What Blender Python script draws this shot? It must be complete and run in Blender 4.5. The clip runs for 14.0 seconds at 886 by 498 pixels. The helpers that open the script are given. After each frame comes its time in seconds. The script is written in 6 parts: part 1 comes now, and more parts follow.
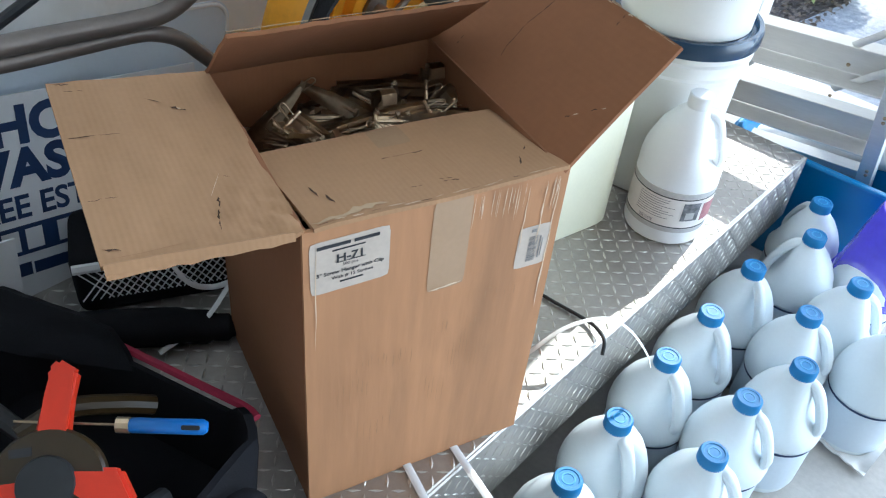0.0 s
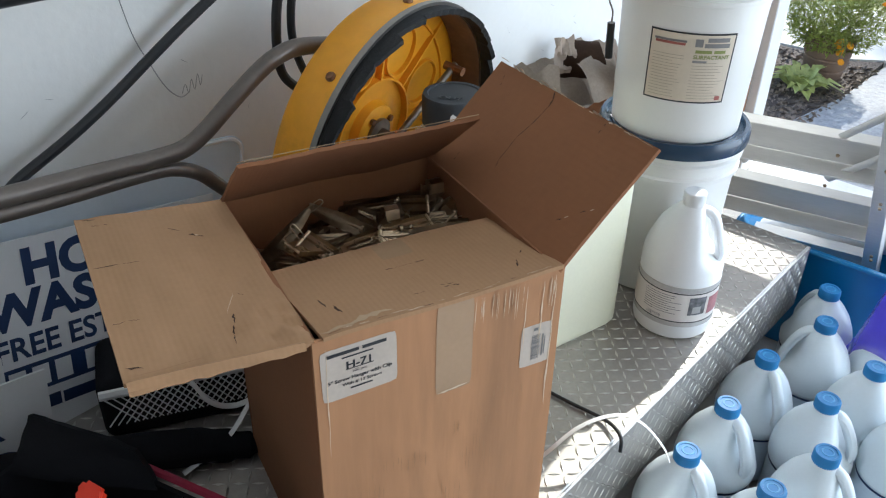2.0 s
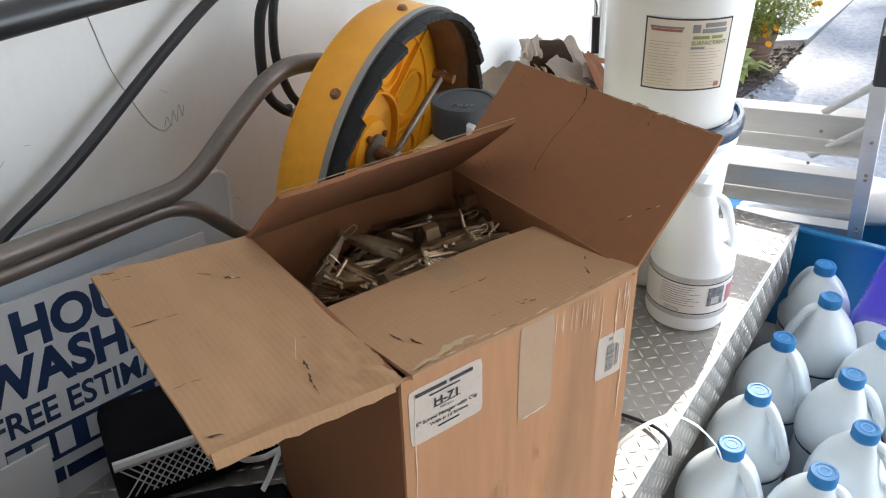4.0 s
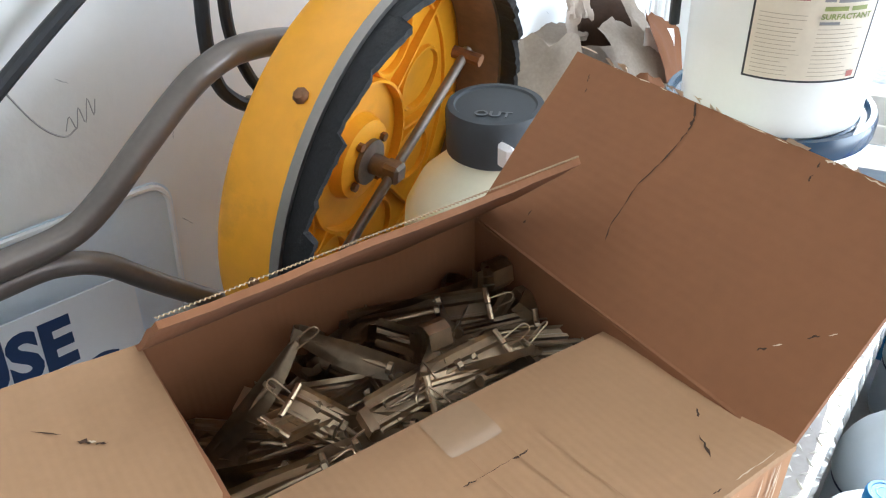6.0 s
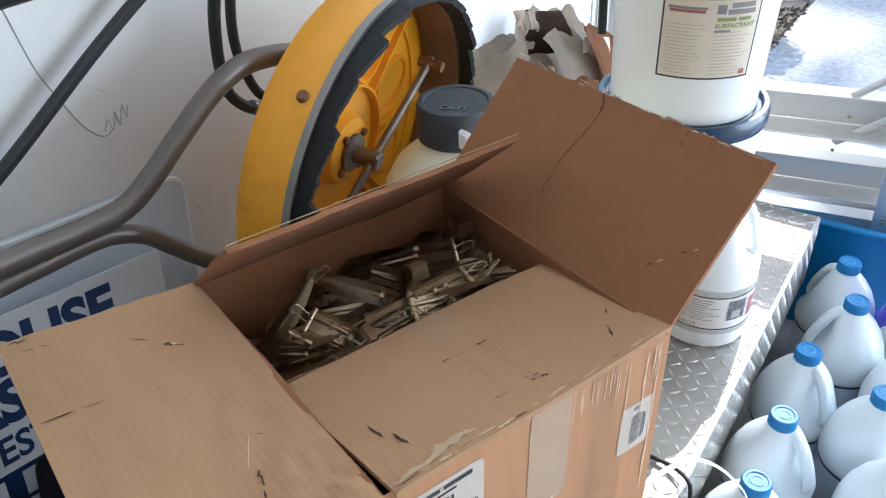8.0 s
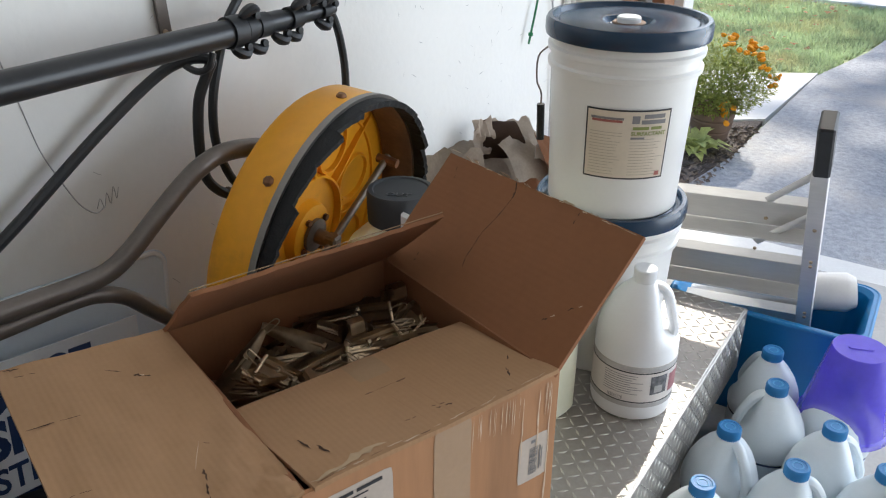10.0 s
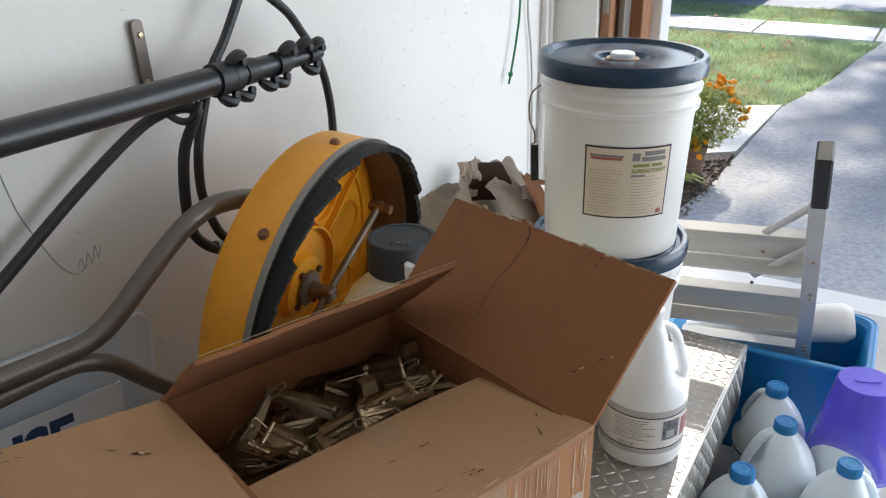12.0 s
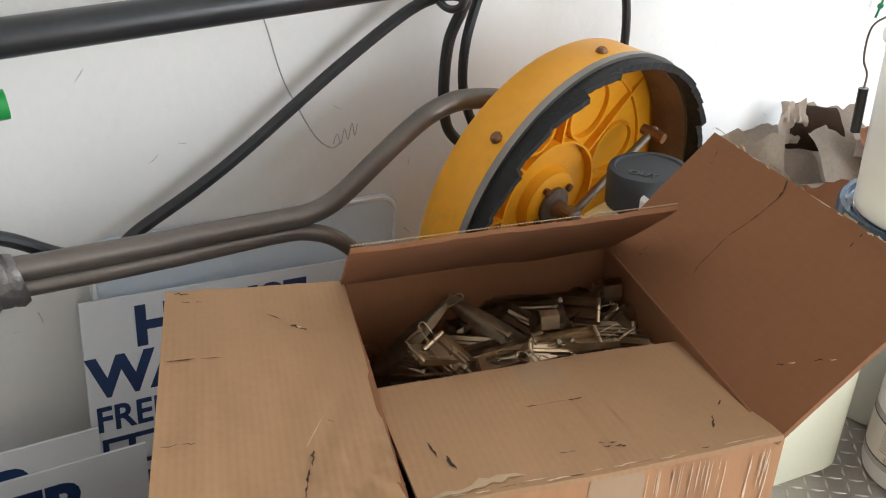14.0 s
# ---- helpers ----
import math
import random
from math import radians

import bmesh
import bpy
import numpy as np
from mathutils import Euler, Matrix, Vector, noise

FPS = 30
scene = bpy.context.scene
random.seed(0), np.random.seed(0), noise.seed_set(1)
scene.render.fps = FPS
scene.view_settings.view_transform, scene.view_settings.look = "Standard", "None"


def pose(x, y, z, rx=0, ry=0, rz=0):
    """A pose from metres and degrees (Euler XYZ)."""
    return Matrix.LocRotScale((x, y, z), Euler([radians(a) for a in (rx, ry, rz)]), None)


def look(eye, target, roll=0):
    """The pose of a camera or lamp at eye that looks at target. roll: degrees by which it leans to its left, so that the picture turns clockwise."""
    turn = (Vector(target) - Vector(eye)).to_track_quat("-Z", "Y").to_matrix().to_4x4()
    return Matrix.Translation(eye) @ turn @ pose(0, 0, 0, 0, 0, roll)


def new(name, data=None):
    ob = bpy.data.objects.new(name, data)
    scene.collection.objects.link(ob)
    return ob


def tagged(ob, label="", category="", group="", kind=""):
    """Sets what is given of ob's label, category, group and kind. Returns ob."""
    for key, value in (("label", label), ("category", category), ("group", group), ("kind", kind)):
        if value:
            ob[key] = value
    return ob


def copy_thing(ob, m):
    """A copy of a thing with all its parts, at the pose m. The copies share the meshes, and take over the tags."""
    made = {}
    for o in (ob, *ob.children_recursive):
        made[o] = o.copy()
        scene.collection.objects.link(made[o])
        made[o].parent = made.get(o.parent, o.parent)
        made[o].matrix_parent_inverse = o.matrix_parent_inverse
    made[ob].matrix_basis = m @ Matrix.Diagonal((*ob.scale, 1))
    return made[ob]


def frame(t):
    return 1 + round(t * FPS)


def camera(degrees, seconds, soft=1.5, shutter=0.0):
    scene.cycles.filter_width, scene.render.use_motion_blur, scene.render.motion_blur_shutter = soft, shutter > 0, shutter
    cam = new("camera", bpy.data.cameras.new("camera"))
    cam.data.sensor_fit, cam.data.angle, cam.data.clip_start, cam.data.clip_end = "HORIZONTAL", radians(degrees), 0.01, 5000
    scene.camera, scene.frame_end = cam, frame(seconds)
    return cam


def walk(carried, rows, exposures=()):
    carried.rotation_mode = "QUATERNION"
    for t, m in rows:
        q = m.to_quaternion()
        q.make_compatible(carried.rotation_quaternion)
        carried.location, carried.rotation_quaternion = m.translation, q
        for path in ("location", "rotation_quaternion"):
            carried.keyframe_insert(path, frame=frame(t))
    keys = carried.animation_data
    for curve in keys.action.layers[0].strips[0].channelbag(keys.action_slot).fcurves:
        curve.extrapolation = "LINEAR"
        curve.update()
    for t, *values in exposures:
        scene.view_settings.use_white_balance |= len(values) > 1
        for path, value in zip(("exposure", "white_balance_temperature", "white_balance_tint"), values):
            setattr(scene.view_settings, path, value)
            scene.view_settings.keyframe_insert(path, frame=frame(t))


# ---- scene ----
cam = camera(56.0, 14.0, soft=1.15)
PATH = [
    (0, (0.115, 0.063, 1.303), (-0.835, 1.265, 0.017), 6.4),
    (0.5, (0.121, 0.055, 1.3), (-0.877, 1.287, 0.082), 5.2),
    (1, (0.111, 0.037, 1.312), (-0.862, 1.337, 0.145), 2.9),
    (1.5, (0.132, 0.034, 1.321), (-0.899, 1.337, 0.208), 2.2),
    (2, (0.164, 0.044, 1.324), (-0.948, 1.32, 0.258), 1.3),
    (2.5, (0.144, 0.043, 1.3), (-1.102, 1.205, 0.253), 1.2),
    (3, (0.115, -0.022, 1.295), (-1.108, 1.19, 0.277), 0.3),
    (3.5, (0.064, -0.076, 1.293), (-1.008, 1.271, 0.275), -1.4),
    (4, (0.0, -0.002, 1.289), (-0.975, 1.402, 0.252), -1.4),
    (4.2, (-0.049, 0.067, 1.274), (-1.048, 1.457, 0.239), -1.1),
    (6.3, (-0.226, 0.342, 1.196), (-1.202, 1.63, 0.018), -1.6),
    (6.5, (-0.223, 0.343, 1.199), (-1.199, 1.619, 0.007), -1.6),
    (7, (-0.208, 0.33, 1.206), (-1.2, 1.594, 0.015), -0.4),
    (7.5, (-0.163, 0.268, 1.239), (-1.157, 1.542, 0.06), -0.4),
    (8, (-0.112, 0.16, 1.277), (-1.031, 1.531, 0.146), -1.4),
    (8.2, (-0.087, 0.11, 1.285), (-0.96, 1.545, 0.199), -1.1),
    (10.3, (0.035, 0.058, 1.315), (-0.961, 1.542, 0.418), 0.6),
    (10.5, (0.03, 0.071, 1.31), (-0.985, 1.544, 0.417), 0.7),
    (11, (0.011, 0.098, 1.305), (-1.015, 1.571, 0.422), 0.1),
    (11.5, (-0.018, 0.099, 1.31), (-0.99, 1.623, 0.455), -0.7),
    (12, (-0.044, 0.078, 1.299), (-0.964, 1.656, 0.482), -0.7),
    (12.5, (-0.048, 0.063, 1.285), (-0.96, 1.656, 0.49), -0.8),
    (13, (-0.039, 0.073, 1.29), (-0.972, 1.636, 0.46), -0.9),
    (13.5, (-0.02, 0.154, 1.287), (-1.277, 1.428, 0.394), -0.9),
    (14, (0.008, 0.238, 1.255), (-1.440, 1.213, 0.278), -0.6),
]
LOOKS = [(0, 1.20, 5350, 3), (1.5, 0.76, 5350, 4), (2.2, 0.84, 5850, 6), (3, 1.08, 6100, 9), (4.2, 1.14, 6000, 9), (6.3, 1.83, 5680, 6), (7, 1.83, 5680, 6), (8, 1.37, 5500, 7), (10.3, 0.55, 6120, 9), (13, 0.58, 6180, 9), (13.5, 0.74, 6400, 10), (14, 1.22, 6400, 10)]
walk(cam, [(t, look(eye, target, roll)) for t, eye, target, roll in PATH], LOOKS)

# ---- light ----
SUN_EL, SUN_AZ = 37.0, -5.5      # degrees above the horizon, degrees from +y towards +x
world = bpy.data.worlds.new("sky")
scene.world = world
world.use_nodes = True
wn = world.node_tree.nodes
sky = wn.new("ShaderNodeTexSky")
sky.sky_type = 'NISHITA'
sky.sun_disc = False
sky.sun_elevation = radians(SUN_EL)
sky.sun_rotation = radians(SUN_AZ)
world.node_tree.links.new(sky.outputs[0], wn["Background"].inputs[0])
wn["Background"].inputs[1].default_value = 0.15
sun = new("sun", bpy.data.lights.new("sun", 'SUN'))
sun.data.energy, sun.data.angle, sun.data.color = 5.0, radians(0.6), (1.0, 0.9, 0.76)
sun_way = Vector((math.sin(radians(SUN_AZ)) * math.cos(radians(SUN_EL)), math.cos(radians(SUN_AZ)) * math.cos(radians(SUN_EL)), math.sin(radians(SUN_EL))))
sun.matrix_world = look(sun_way * 20, (0, 0, 0))
# the sky's light through the open garage door
door_light = new("door_light", bpy.data.lights.new("door_light", 'AREA'))
door_light.data.shape, door_light.data.size, door_light.data.size_y = 'RECTANGLE', 4.1, 2.0
door_light.data.energy, door_light.data.color = 70.0, (0.93, 0.96, 1.0)
door_light.matrix_world = look((2.35, 2.72, 1.06), (0.9, 0.0, 0.75))


# ---- materials ----
def mat(name, base, rough=0.6, metal=0.0, vary=0.12, scale=18.0, fine=160.0, bump=0.0, stretch=(1, 1, 1), coat=0.0, sub=0.0, trans=0.0, second=None, second_at=(0.55, 0.7), second_scale=4.0, spec=0.5):
    """A principled surface: a base colour that varies at two scales, a second tone in patches, and fine relief."""
    m = bpy.data.materials.new(name)
    m.use_nodes = True
    nt = m.node_tree
    n, l = nt.nodes, nt.links
    b = n["Principled BSDF"]
    tc = n.new("ShaderNodeTexCoord")
    mp = n.new("ShaderNodeMapping")
    mp.inputs["Scale"].default_value = stretch
    l.new(tc.outputs["Object"], mp.inputs[0])
    big = n.new("ShaderNodeTexNoise")
    big.inputs["Scale"].default_value, big.inputs["Detail"].default_value = scale, 5
    l.new(mp.outputs[0], big.inputs["Vector"])
    small = n.new("ShaderNodeTexNoise")
    small.inputs["Scale"].default_value, small.inputs["Detail"].default_value = fine, 3
    l.new(mp.outputs[0], small.inputs["Vector"])
    mix = n.new("ShaderNodeMath")
    mix.operation = 'MULTIPLY_ADD'
    l.new(big.outputs["Fac"], mix.inputs[0])
    mix.inputs[1].default_value = 0.65
    half = n.new("ShaderNodeMath")
    half.operation = 'MULTIPLY'
    l.new(small.outputs["Fac"], half.inputs[0])
    half.inputs[1].default_value = 0.35
    l.new(half.outputs[0], mix.inputs[2])
    ramp = n.new("ShaderNodeValToRGB")
    ramp.color_ramp.elements[0].position, ramp.color_ramp.elements[1].position = 0.3, 0.7
    lo = [max(0, c * (1 - vary)) for c in base]
    hi = [min(1, c * (1 + vary)) for c in base]
    ramp.color_ramp.elements[0].color, ramp.color_ramp.elements[1].color = (*lo, 1), (*hi, 1)
    l.new(mix.outputs[0], ramp.inputs[0])
    colour = ramp.outputs[0]
    if second:
        patch = n.new("ShaderNodeTexNoise")
        patch.inputs["Scale"].default_value, patch.inputs["Detail"].default_value, patch.inputs["Roughness"].default_value = second_scale, 8, 0.65
        l.new(mp.outputs[0], patch.inputs["Vector"])
        pr = n.new("ShaderNodeMapRange")
        pr.inputs[1].default_value, pr.inputs[2].default_value = second_at
        l.new(patch.outputs["Fac"], pr.inputs[0])
        mx = n.new("ShaderNodeMix")
        mx.data_type = 'RGBA'
        l.new(pr.outputs[0], mx.inputs[0])
        l.new(colour, mx.inputs[6])
        mx.inputs[7].default_value = (*second, 1)
        colour = mx.outputs[2]
    l.new(colour, b.inputs["Base Color"])
    rr = n.new("ShaderNodeMapRange")
    rr.inputs[3].default_value, rr.inputs[4].default_value = max(0.02, rough - 0.08), min(1, rough + 0.08)
    l.new(big.outputs["Fac"], rr.inputs[0])
    l.new(rr.outputs[0], b.inputs["Roughness"])
    b.inputs["Metallic"].default_value = metal
    b.inputs["Specular IOR Level"].default_value = spec
    b.inputs["Coat Weight"].default_value = coat
    if sub:
        b.inputs["Subsurface Weight"].default_value = sub
        b.inputs["Subsurface Radius"].default_value = (0.02, 0.02, 0.02)
    b.inputs["Transmission Weight"].default_value = trans
    if bump:
        bp = n.new("ShaderNodeBump")
        bp.inputs["Strength"].default_value, bp.inputs["Distance"].default_value = 1.0, bump
        l.new(mix.outputs[0], bp.inputs["Height"])
        l.new(bp.outputs[0], b.inputs["Normal"])
    return m


M_WALL = mat("white_wall_paint", (0.80, 0.785, 0.75), 0.7, vary=0.03, scale=2.5, fine=60, bump=0.0015, second=(0.62, 0.56, 0.47), second_at=(0.62, 0.86), second_scale=1.6)
M_TRIM = mat("white_trim", (0.72, 0.71, 0.68), 0.5, vary=0.05, scale=4)
M_CEIL = mat("ceiling_paint", (0.72, 0.71, 0.69), 0.8, vary=0.04, scale=3)
M_FLOOR = mat("garage_concrete", (0.45, 0.425, 0.39), 0.75, vary=0.16, scale=5, fine=90, bump=0.002, second=(0.22, 0.2, 0.18), second_at=(0.58, 0.75), second_scale=3)
M_ASPHALT = mat("driveway_asphalt", (0.33, 0.335, 0.35), 0.9, vary=0.3, scale=40, fine=160, bump=0.006, second=(0.46, 0.42, 0.38), second_at=(0.5, 0.7), second_scale=1.3)
M_WALK = mat("pale_concrete", (0.68, 0.66, 0.62), 0.85, vary=0.08, scale=5, fine=120, bump=0.002)
M_STREET = mat("street_asphalt", (0.36, 0.37, 0.40), 0.9, vary=0.2, scale=3, fine=60)
M_SOIL = mat("lawn_soil", (0.410, 0.460, 0.260), 0.95, vary=0.4, scale=7, fine=60, bump=0.01, second=(0.38, 0.34, 0.19), second_at=(0.5, 0.7), second_scale=2)
M_GRASS = mat("grass_blades", (0.400, 0.490, 0.280), 0.7, vary=0.5, scale=2.5, fine=20, second=(0.50, 0.46, 0.24), second_at=(0.5, 0.7), second_scale=1.4)
M_LEAFLIT = mat("fallen_leaves", (0.34, 0.17, 0.07), 0.8, vary=0.5, scale=3, fine=9)
M_MULCH = mat("dark_mulch", (0.085, 0.066, 0.055), 0.95, vary=0.5, scale=30, fine=120, bump=0.02)
M_CARD = mat("cardboard", (0.395, 0.226, 0.114), 0.85, vary=0.07, scale=7, fine=140, bump=0.0006, second=(0.345, 0.195, 0.095), second_at=(0.55, 0.82), second_scale=3.0)
# same board as M_CARD, with the shade on turned-away panels put into its colour
M_CARD_SHADED = mat("cardboard_shaded", (0.250, 0.104, 0.043), 0.9, vary=0.08, scale=6, fine=90, bump=0.0006, second=(0.225, 0.092, 0.037), second_at=(0.55, 0.8), second_scale=3.0)
M_CARD_RUB = mat("worn_cardboard_front", (0.440, 0.222, 0.105), 0.8, vary=0.18, scale=9, fine=60, bump=0.0012, stretch=(1, 1, 0.12), second=(0.30, 0.155, 0.075), second_at=(0.53, 0.8), second_scale=7)
M_SMUDGE = mat("rubbed_kraft", (0.36, 0.20, 0.10), 0.85, vary=0.15)
M_CREASE = mat("torn_kraft_edge", (0.060, 0.030, 0.015), 0.95, vary=0.3)
M_SCUFF = mat("pale_kraft_fibre", (0.66, 0.52, 0.37), 0.95, vary=0.15)
M_TORNPALE = mat("pale_torn_kraft", (0.47, 0.335, 0.205), 0.95, vary=0.15)
M_TAPE = mat("clear_packing_tape", (0.42, 0.275, 0.165), 0.18, vary=0.06, coat=0.4)
M_PAPER = mat("white_label_paper", (0.74, 0.70, 0.66), 0.6, vary=0.05, scale=20)
M_OLDPAPER = mat("aged_label_paper", (0.54, 0.46, 0.39), 0.6, vary=0.08, scale=20)
M_INK = mat("black_ink", (0.03, 0.03, 0.035), 0.6)
M_INKSOFT = mat("grey_print", (0.22, 0.21, 0.21), 0.6)
M_NAVY = mat("navy_print", (0.012, 0.035, 0.11), 0.45)
M_SIGN = mat("white_corrugated_plastic", (0.72, 0.73, 0.75), 0.45, vary=0.03, scale=6)
M_STEEL = mat("clip_metal", (0.62, 0.48, 0.32), 0.30, metal=0.9, vary=0.25, scale=15, fine=90)
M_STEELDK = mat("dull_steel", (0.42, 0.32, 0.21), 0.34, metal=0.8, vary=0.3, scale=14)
M_PLATE = mat("diamond_plate_aluminium", (0.40, 0.375, 0.345), 0.46, metal=0.72, vary=0.14, scale=6, fine=120, second=(0.33, 0.30, 0.26), second_at=(0.5, 0.75), second_scale=5)
M_TREAD = mat("worn_tread_aluminium", (0.54, 0.52, 0.48), 0.34, metal=0.8, vary=0.12, scale=8)
M_DARK = mat("dark_underside", (0.03, 0.03, 0.03), 0.9)
M_YEL = mat("yellow_plastic", (0.84, 0.375, 0.010), 0.42, vary=0.1, scale=5, fine=60, sub=0.08, second=(0.42, 0.2, 0.02), second_at=(0.58, 0.8), second_scale=5)
M_YELIN = mat("yellow_plastic_inside", (0.90, 0.40, 0.012), 0.45, vary=0.08, scale=6, sub=0.15)
M_GRIME = mat("grimy_brown_metal", (0.17, 0.085, 0.04), 0.7, vary=0.35, scale=20, fine=90)
M_BRUSH = mat("black_bristles", (0.012, 0.012, 0.013), 0.8, vary=0.4, scale=60, fine=300, bump=0.004, stretch=(0.15, 1, 1))
M_BAND = mat("grey_metal_band", (0.24, 0.22, 0.20), 0.4, metal=0.8, vary=0.1)
M_HUBSTEEL = mat("dull_brown_steel", (0.20, 0.165, 0.135), 0.42, metal=0.7, vary=0.3, scale=30)
M_RUST = mat("rusty_bolt", (0.24, 0.12, 0.06), 0.6, metal=0.6, vary=0.4, scale=60)
M_TUBE = mat("brown_grey_tube", (0.17, 0.145, 0.125), 0.36, metal=0.5, vary=0.12, scale=9)
M_TUBE2 = mat("duct_tape", (0.20, 0.19, 0.18), 0.38, metal=0.6, vary=0.2, scale=50, bump=0.003)
M_BLACK = mat("black_rubber", (0.018, 0.019, 0.021), 0.5, vary=0.2)
M_POLE = mat("black_pole_paint", (0.022, 0.023, 0.025), 0.33, vary=0.2, scale=30)
M_BAGBLK = mat("black_nylon", (0.009, 0.009, 0.011), 0.9, spec=0.15, vary=0.3, fine=400, bump=0.001)
M_RED = mat("burgundy_webbing", (0.28, 0.012, 0.045), 0.7, vary=0.2)
M_ORANGE = mat("orange_plastic", (0.66, 0.035, 0.008), 0.38, vary=0.06)
M_BLUEH = mat("blue_handle", (0.025, 0.16, 0.52), 0.35, vary=0.05)
M_YTAPE = mat("mustard_plastic", (0.034, 0.020, 0.005), 0.4, vary=0.1)
M_HDPE = mat("white_hdpe", (0.80, 0.81, 0.82), 0.32, vary=0.02, scale=8, sub=0.25)
M_JUG = mat("bluish_white_jug_plastic", (0.75, 0.815, 0.85), 0.32, vary=0.03, scale=8, sub=0.25)
M_CAPMARK = mat("pale_blue_emblem", (0.06, 0.30, 0.58), 0.5)
M_RIMBAND = mat("dark_rubber_band", (0.10, 0.105, 0.11), 0.5, metal=0.3, vary=0.15)
M_HDPEB = mat("bluish_hdpe", (0.66, 0.74, 0.82), 0.35, vary=0.04, scale=9, sub=0.2)
M_BUCKET = mat("white_bucket_plastic", (0.80, 0.79, 0.76), 0.34, vary=0.02, scale=5, sub=0.1)
M_LIDN = mat("navy_lid_plastic", (0.010, 0.034, 0.072), 0.22, vary=0.1, scale=8)
M_CAPB = mat("blue_cap_plastic", (0.02, 0.19, 0.46), 0.5, vary=0.06)
M_CREAM = mat("translucent_tank", (0.81, 0.795, 0.61), 0.35, vary=0.04, scale=3, sub=0.35)
M_GCAP = mat("grey_cap_plastic", (0.042, 0.047, 0.052), 0.7, vary=0.12)
M_ALU = mat("ladder_aluminium", (0.62, 0.61, 0.59), 0.55, metal=0.55, vary=0.1, scale=12, stretch=(0.2, 1, 1))
M_BIN = mat("blue_tote_plastic", (0.01, 0.17, 0.40), 0.4, vary=0.06, scale=4)
M_ROLL = mat("white_wrap", (0.74, 0.72, 0.69), 0.5, vary=0.06, scale=12)
M_WOOD = mat("brown_jamb_wood", (0.26, 0.12, 0.055), 0.6, vary=0.2, scale=8, stretch=(6, 6, 0.4))
M_TERRA = mat("brown_pot", (0.17, 0.11, 0.075), 0.8, vary=0.2, scale=12)
M_FLOWER = mat("marigold_petals", (0.85, 0.38, 0.01), 0.7, vary=0.12)
M_LEAF = mat("flower_leaves", (0.290, 0.330, 0.080), 0.6, vary=0.4, scale=12)
M_HOSTA = mat("pale_hosta_leaves", (0.52, 0.56, 0.22), 0.5, vary=0.3, scale=20)
M_GREEN = mat("green_plastic", (0.015, 0.30, 0.06), 0.4)
M_GSTRING = mat("green_string", (0.02, 0.16, 0.06), 0.8)
M_CARBODY = mat("dark_car_paint", (0.03, 0.035, 0.045), 0.25, coat=0.7)
M_TYRE = mat("tyre_rubber", (0.02, 0.02, 0.02), 0.85)
M_RIM = mat("silver_rim", (0.62, 0.62, 0.62), 0.35, metal=0.7)
M_STRAP = mat("white_strap", (0.72, 0.72, 0.72), 0.45, vary=0.06)
M_FOAM = mat("grey_rubber_mat", (0.11, 0.11, 0.12), 0.85, vary=0.15)
M_REDPRINT = mat("red_print", (0.36, 0.11, 0.09), 0.5)
M_FAINT = mat("faint_print", (0.40, 0.34, 0.26), 0.6)
M_GRNPRINT = mat("green_print", (0.240, 0.270, 0.080), 0.5)
M_TANPAPER = mat("tan_label_paper", (0.66, 0.575, 0.46), 0.6, vary=0.06, scale=14)
M_TORN = mat("torn_grey_card", (0.42, 0.35, 0.28), 0.9, vary=0.2, scale=9)
M_CARDPALE = mat("pale_torn_card", (0.55, 0.46, 0.38), 0.9, vary=0.15, scale=12)
M_STAIN = mat("wall_scuff_grey", (0.46, 0.45, 0.44), 0.8, vary=0.2)


def glassy(name, base, rough, alpha):
    m = bpy.data.materials.new(name)
    m.use_nodes = True
    nt = m.node_tree
    b = nt.nodes["Principled BSDF"]
    no = nt.nodes.new("ShaderNodeTexNoise")
    no.inputs["Scale"].default_value = 12
    rp = nt.nodes.new("ShaderNodeValToRGB")
    rp.color_ramp.elements[0].color = (*[c * 0.85 for c in base], 1)
    rp.color_ramp.elements[1].color = (*[min(1, c * 1.15) for c in base], 1)
    nt.links.new(no.outputs["Fac"], rp.inputs[0])
    nt.links.new(rp.outputs[0], b.inputs["Base Color"])
    b.inputs["Roughness"].default_value = rough
    b.inputs["Alpha"].default_value = alpha
    return m


M_PURPLE = glassy("purple_clear_plastic", (0.13, 0.09, 0.80), 0.2, 0.58)


# ---- building helpers ----
def thing(name, m, label, category, group="", kind=""):
    ob = new(name)
    ob.matrix_world = m
    ob.empty_display_size = 0.05
    return tagged(ob, label, category, group, kind)


def mesh_of(bm, name, smooth=True, sharp=35):
    bmesh.ops.recalc_face_normals(bm, faces=bm.faces)
    me = bpy.data.meshes.new(name)
    if smooth:
        for f in bm.faces:
            f.smooth = True
        for e in bm.edges:
            if len(e.link_faces) == 2 and e.calc_face_angle(0) > radians(sharp):
                e.smooth = False
    bm.to_mesh(me)
    bm.free()
    return me


def part(name, bm, material, parent, label="", m=None, smooth=True):
    """One mesh object under a thing or a part (or with no parent)."""
    me = mesh_of(bm, name, smooth) if isinstance(bm, bmesh.types.BMesh) else bm
    me.materials.clear()
    for mm in (material if isinstance(material, (list, tuple)) else [material]):
        me.materials.append(mm)
    ob = new(name, me)
    if parent:
        ob.parent = parent
    if m:
        ob.matrix_basis = m
    if label:
        ob["label"] = label
    return ob


def structure(name, bm, material, label, m=None):
    return tagged(part(name, bm, material, None, "", m), label, "", "", "structure")


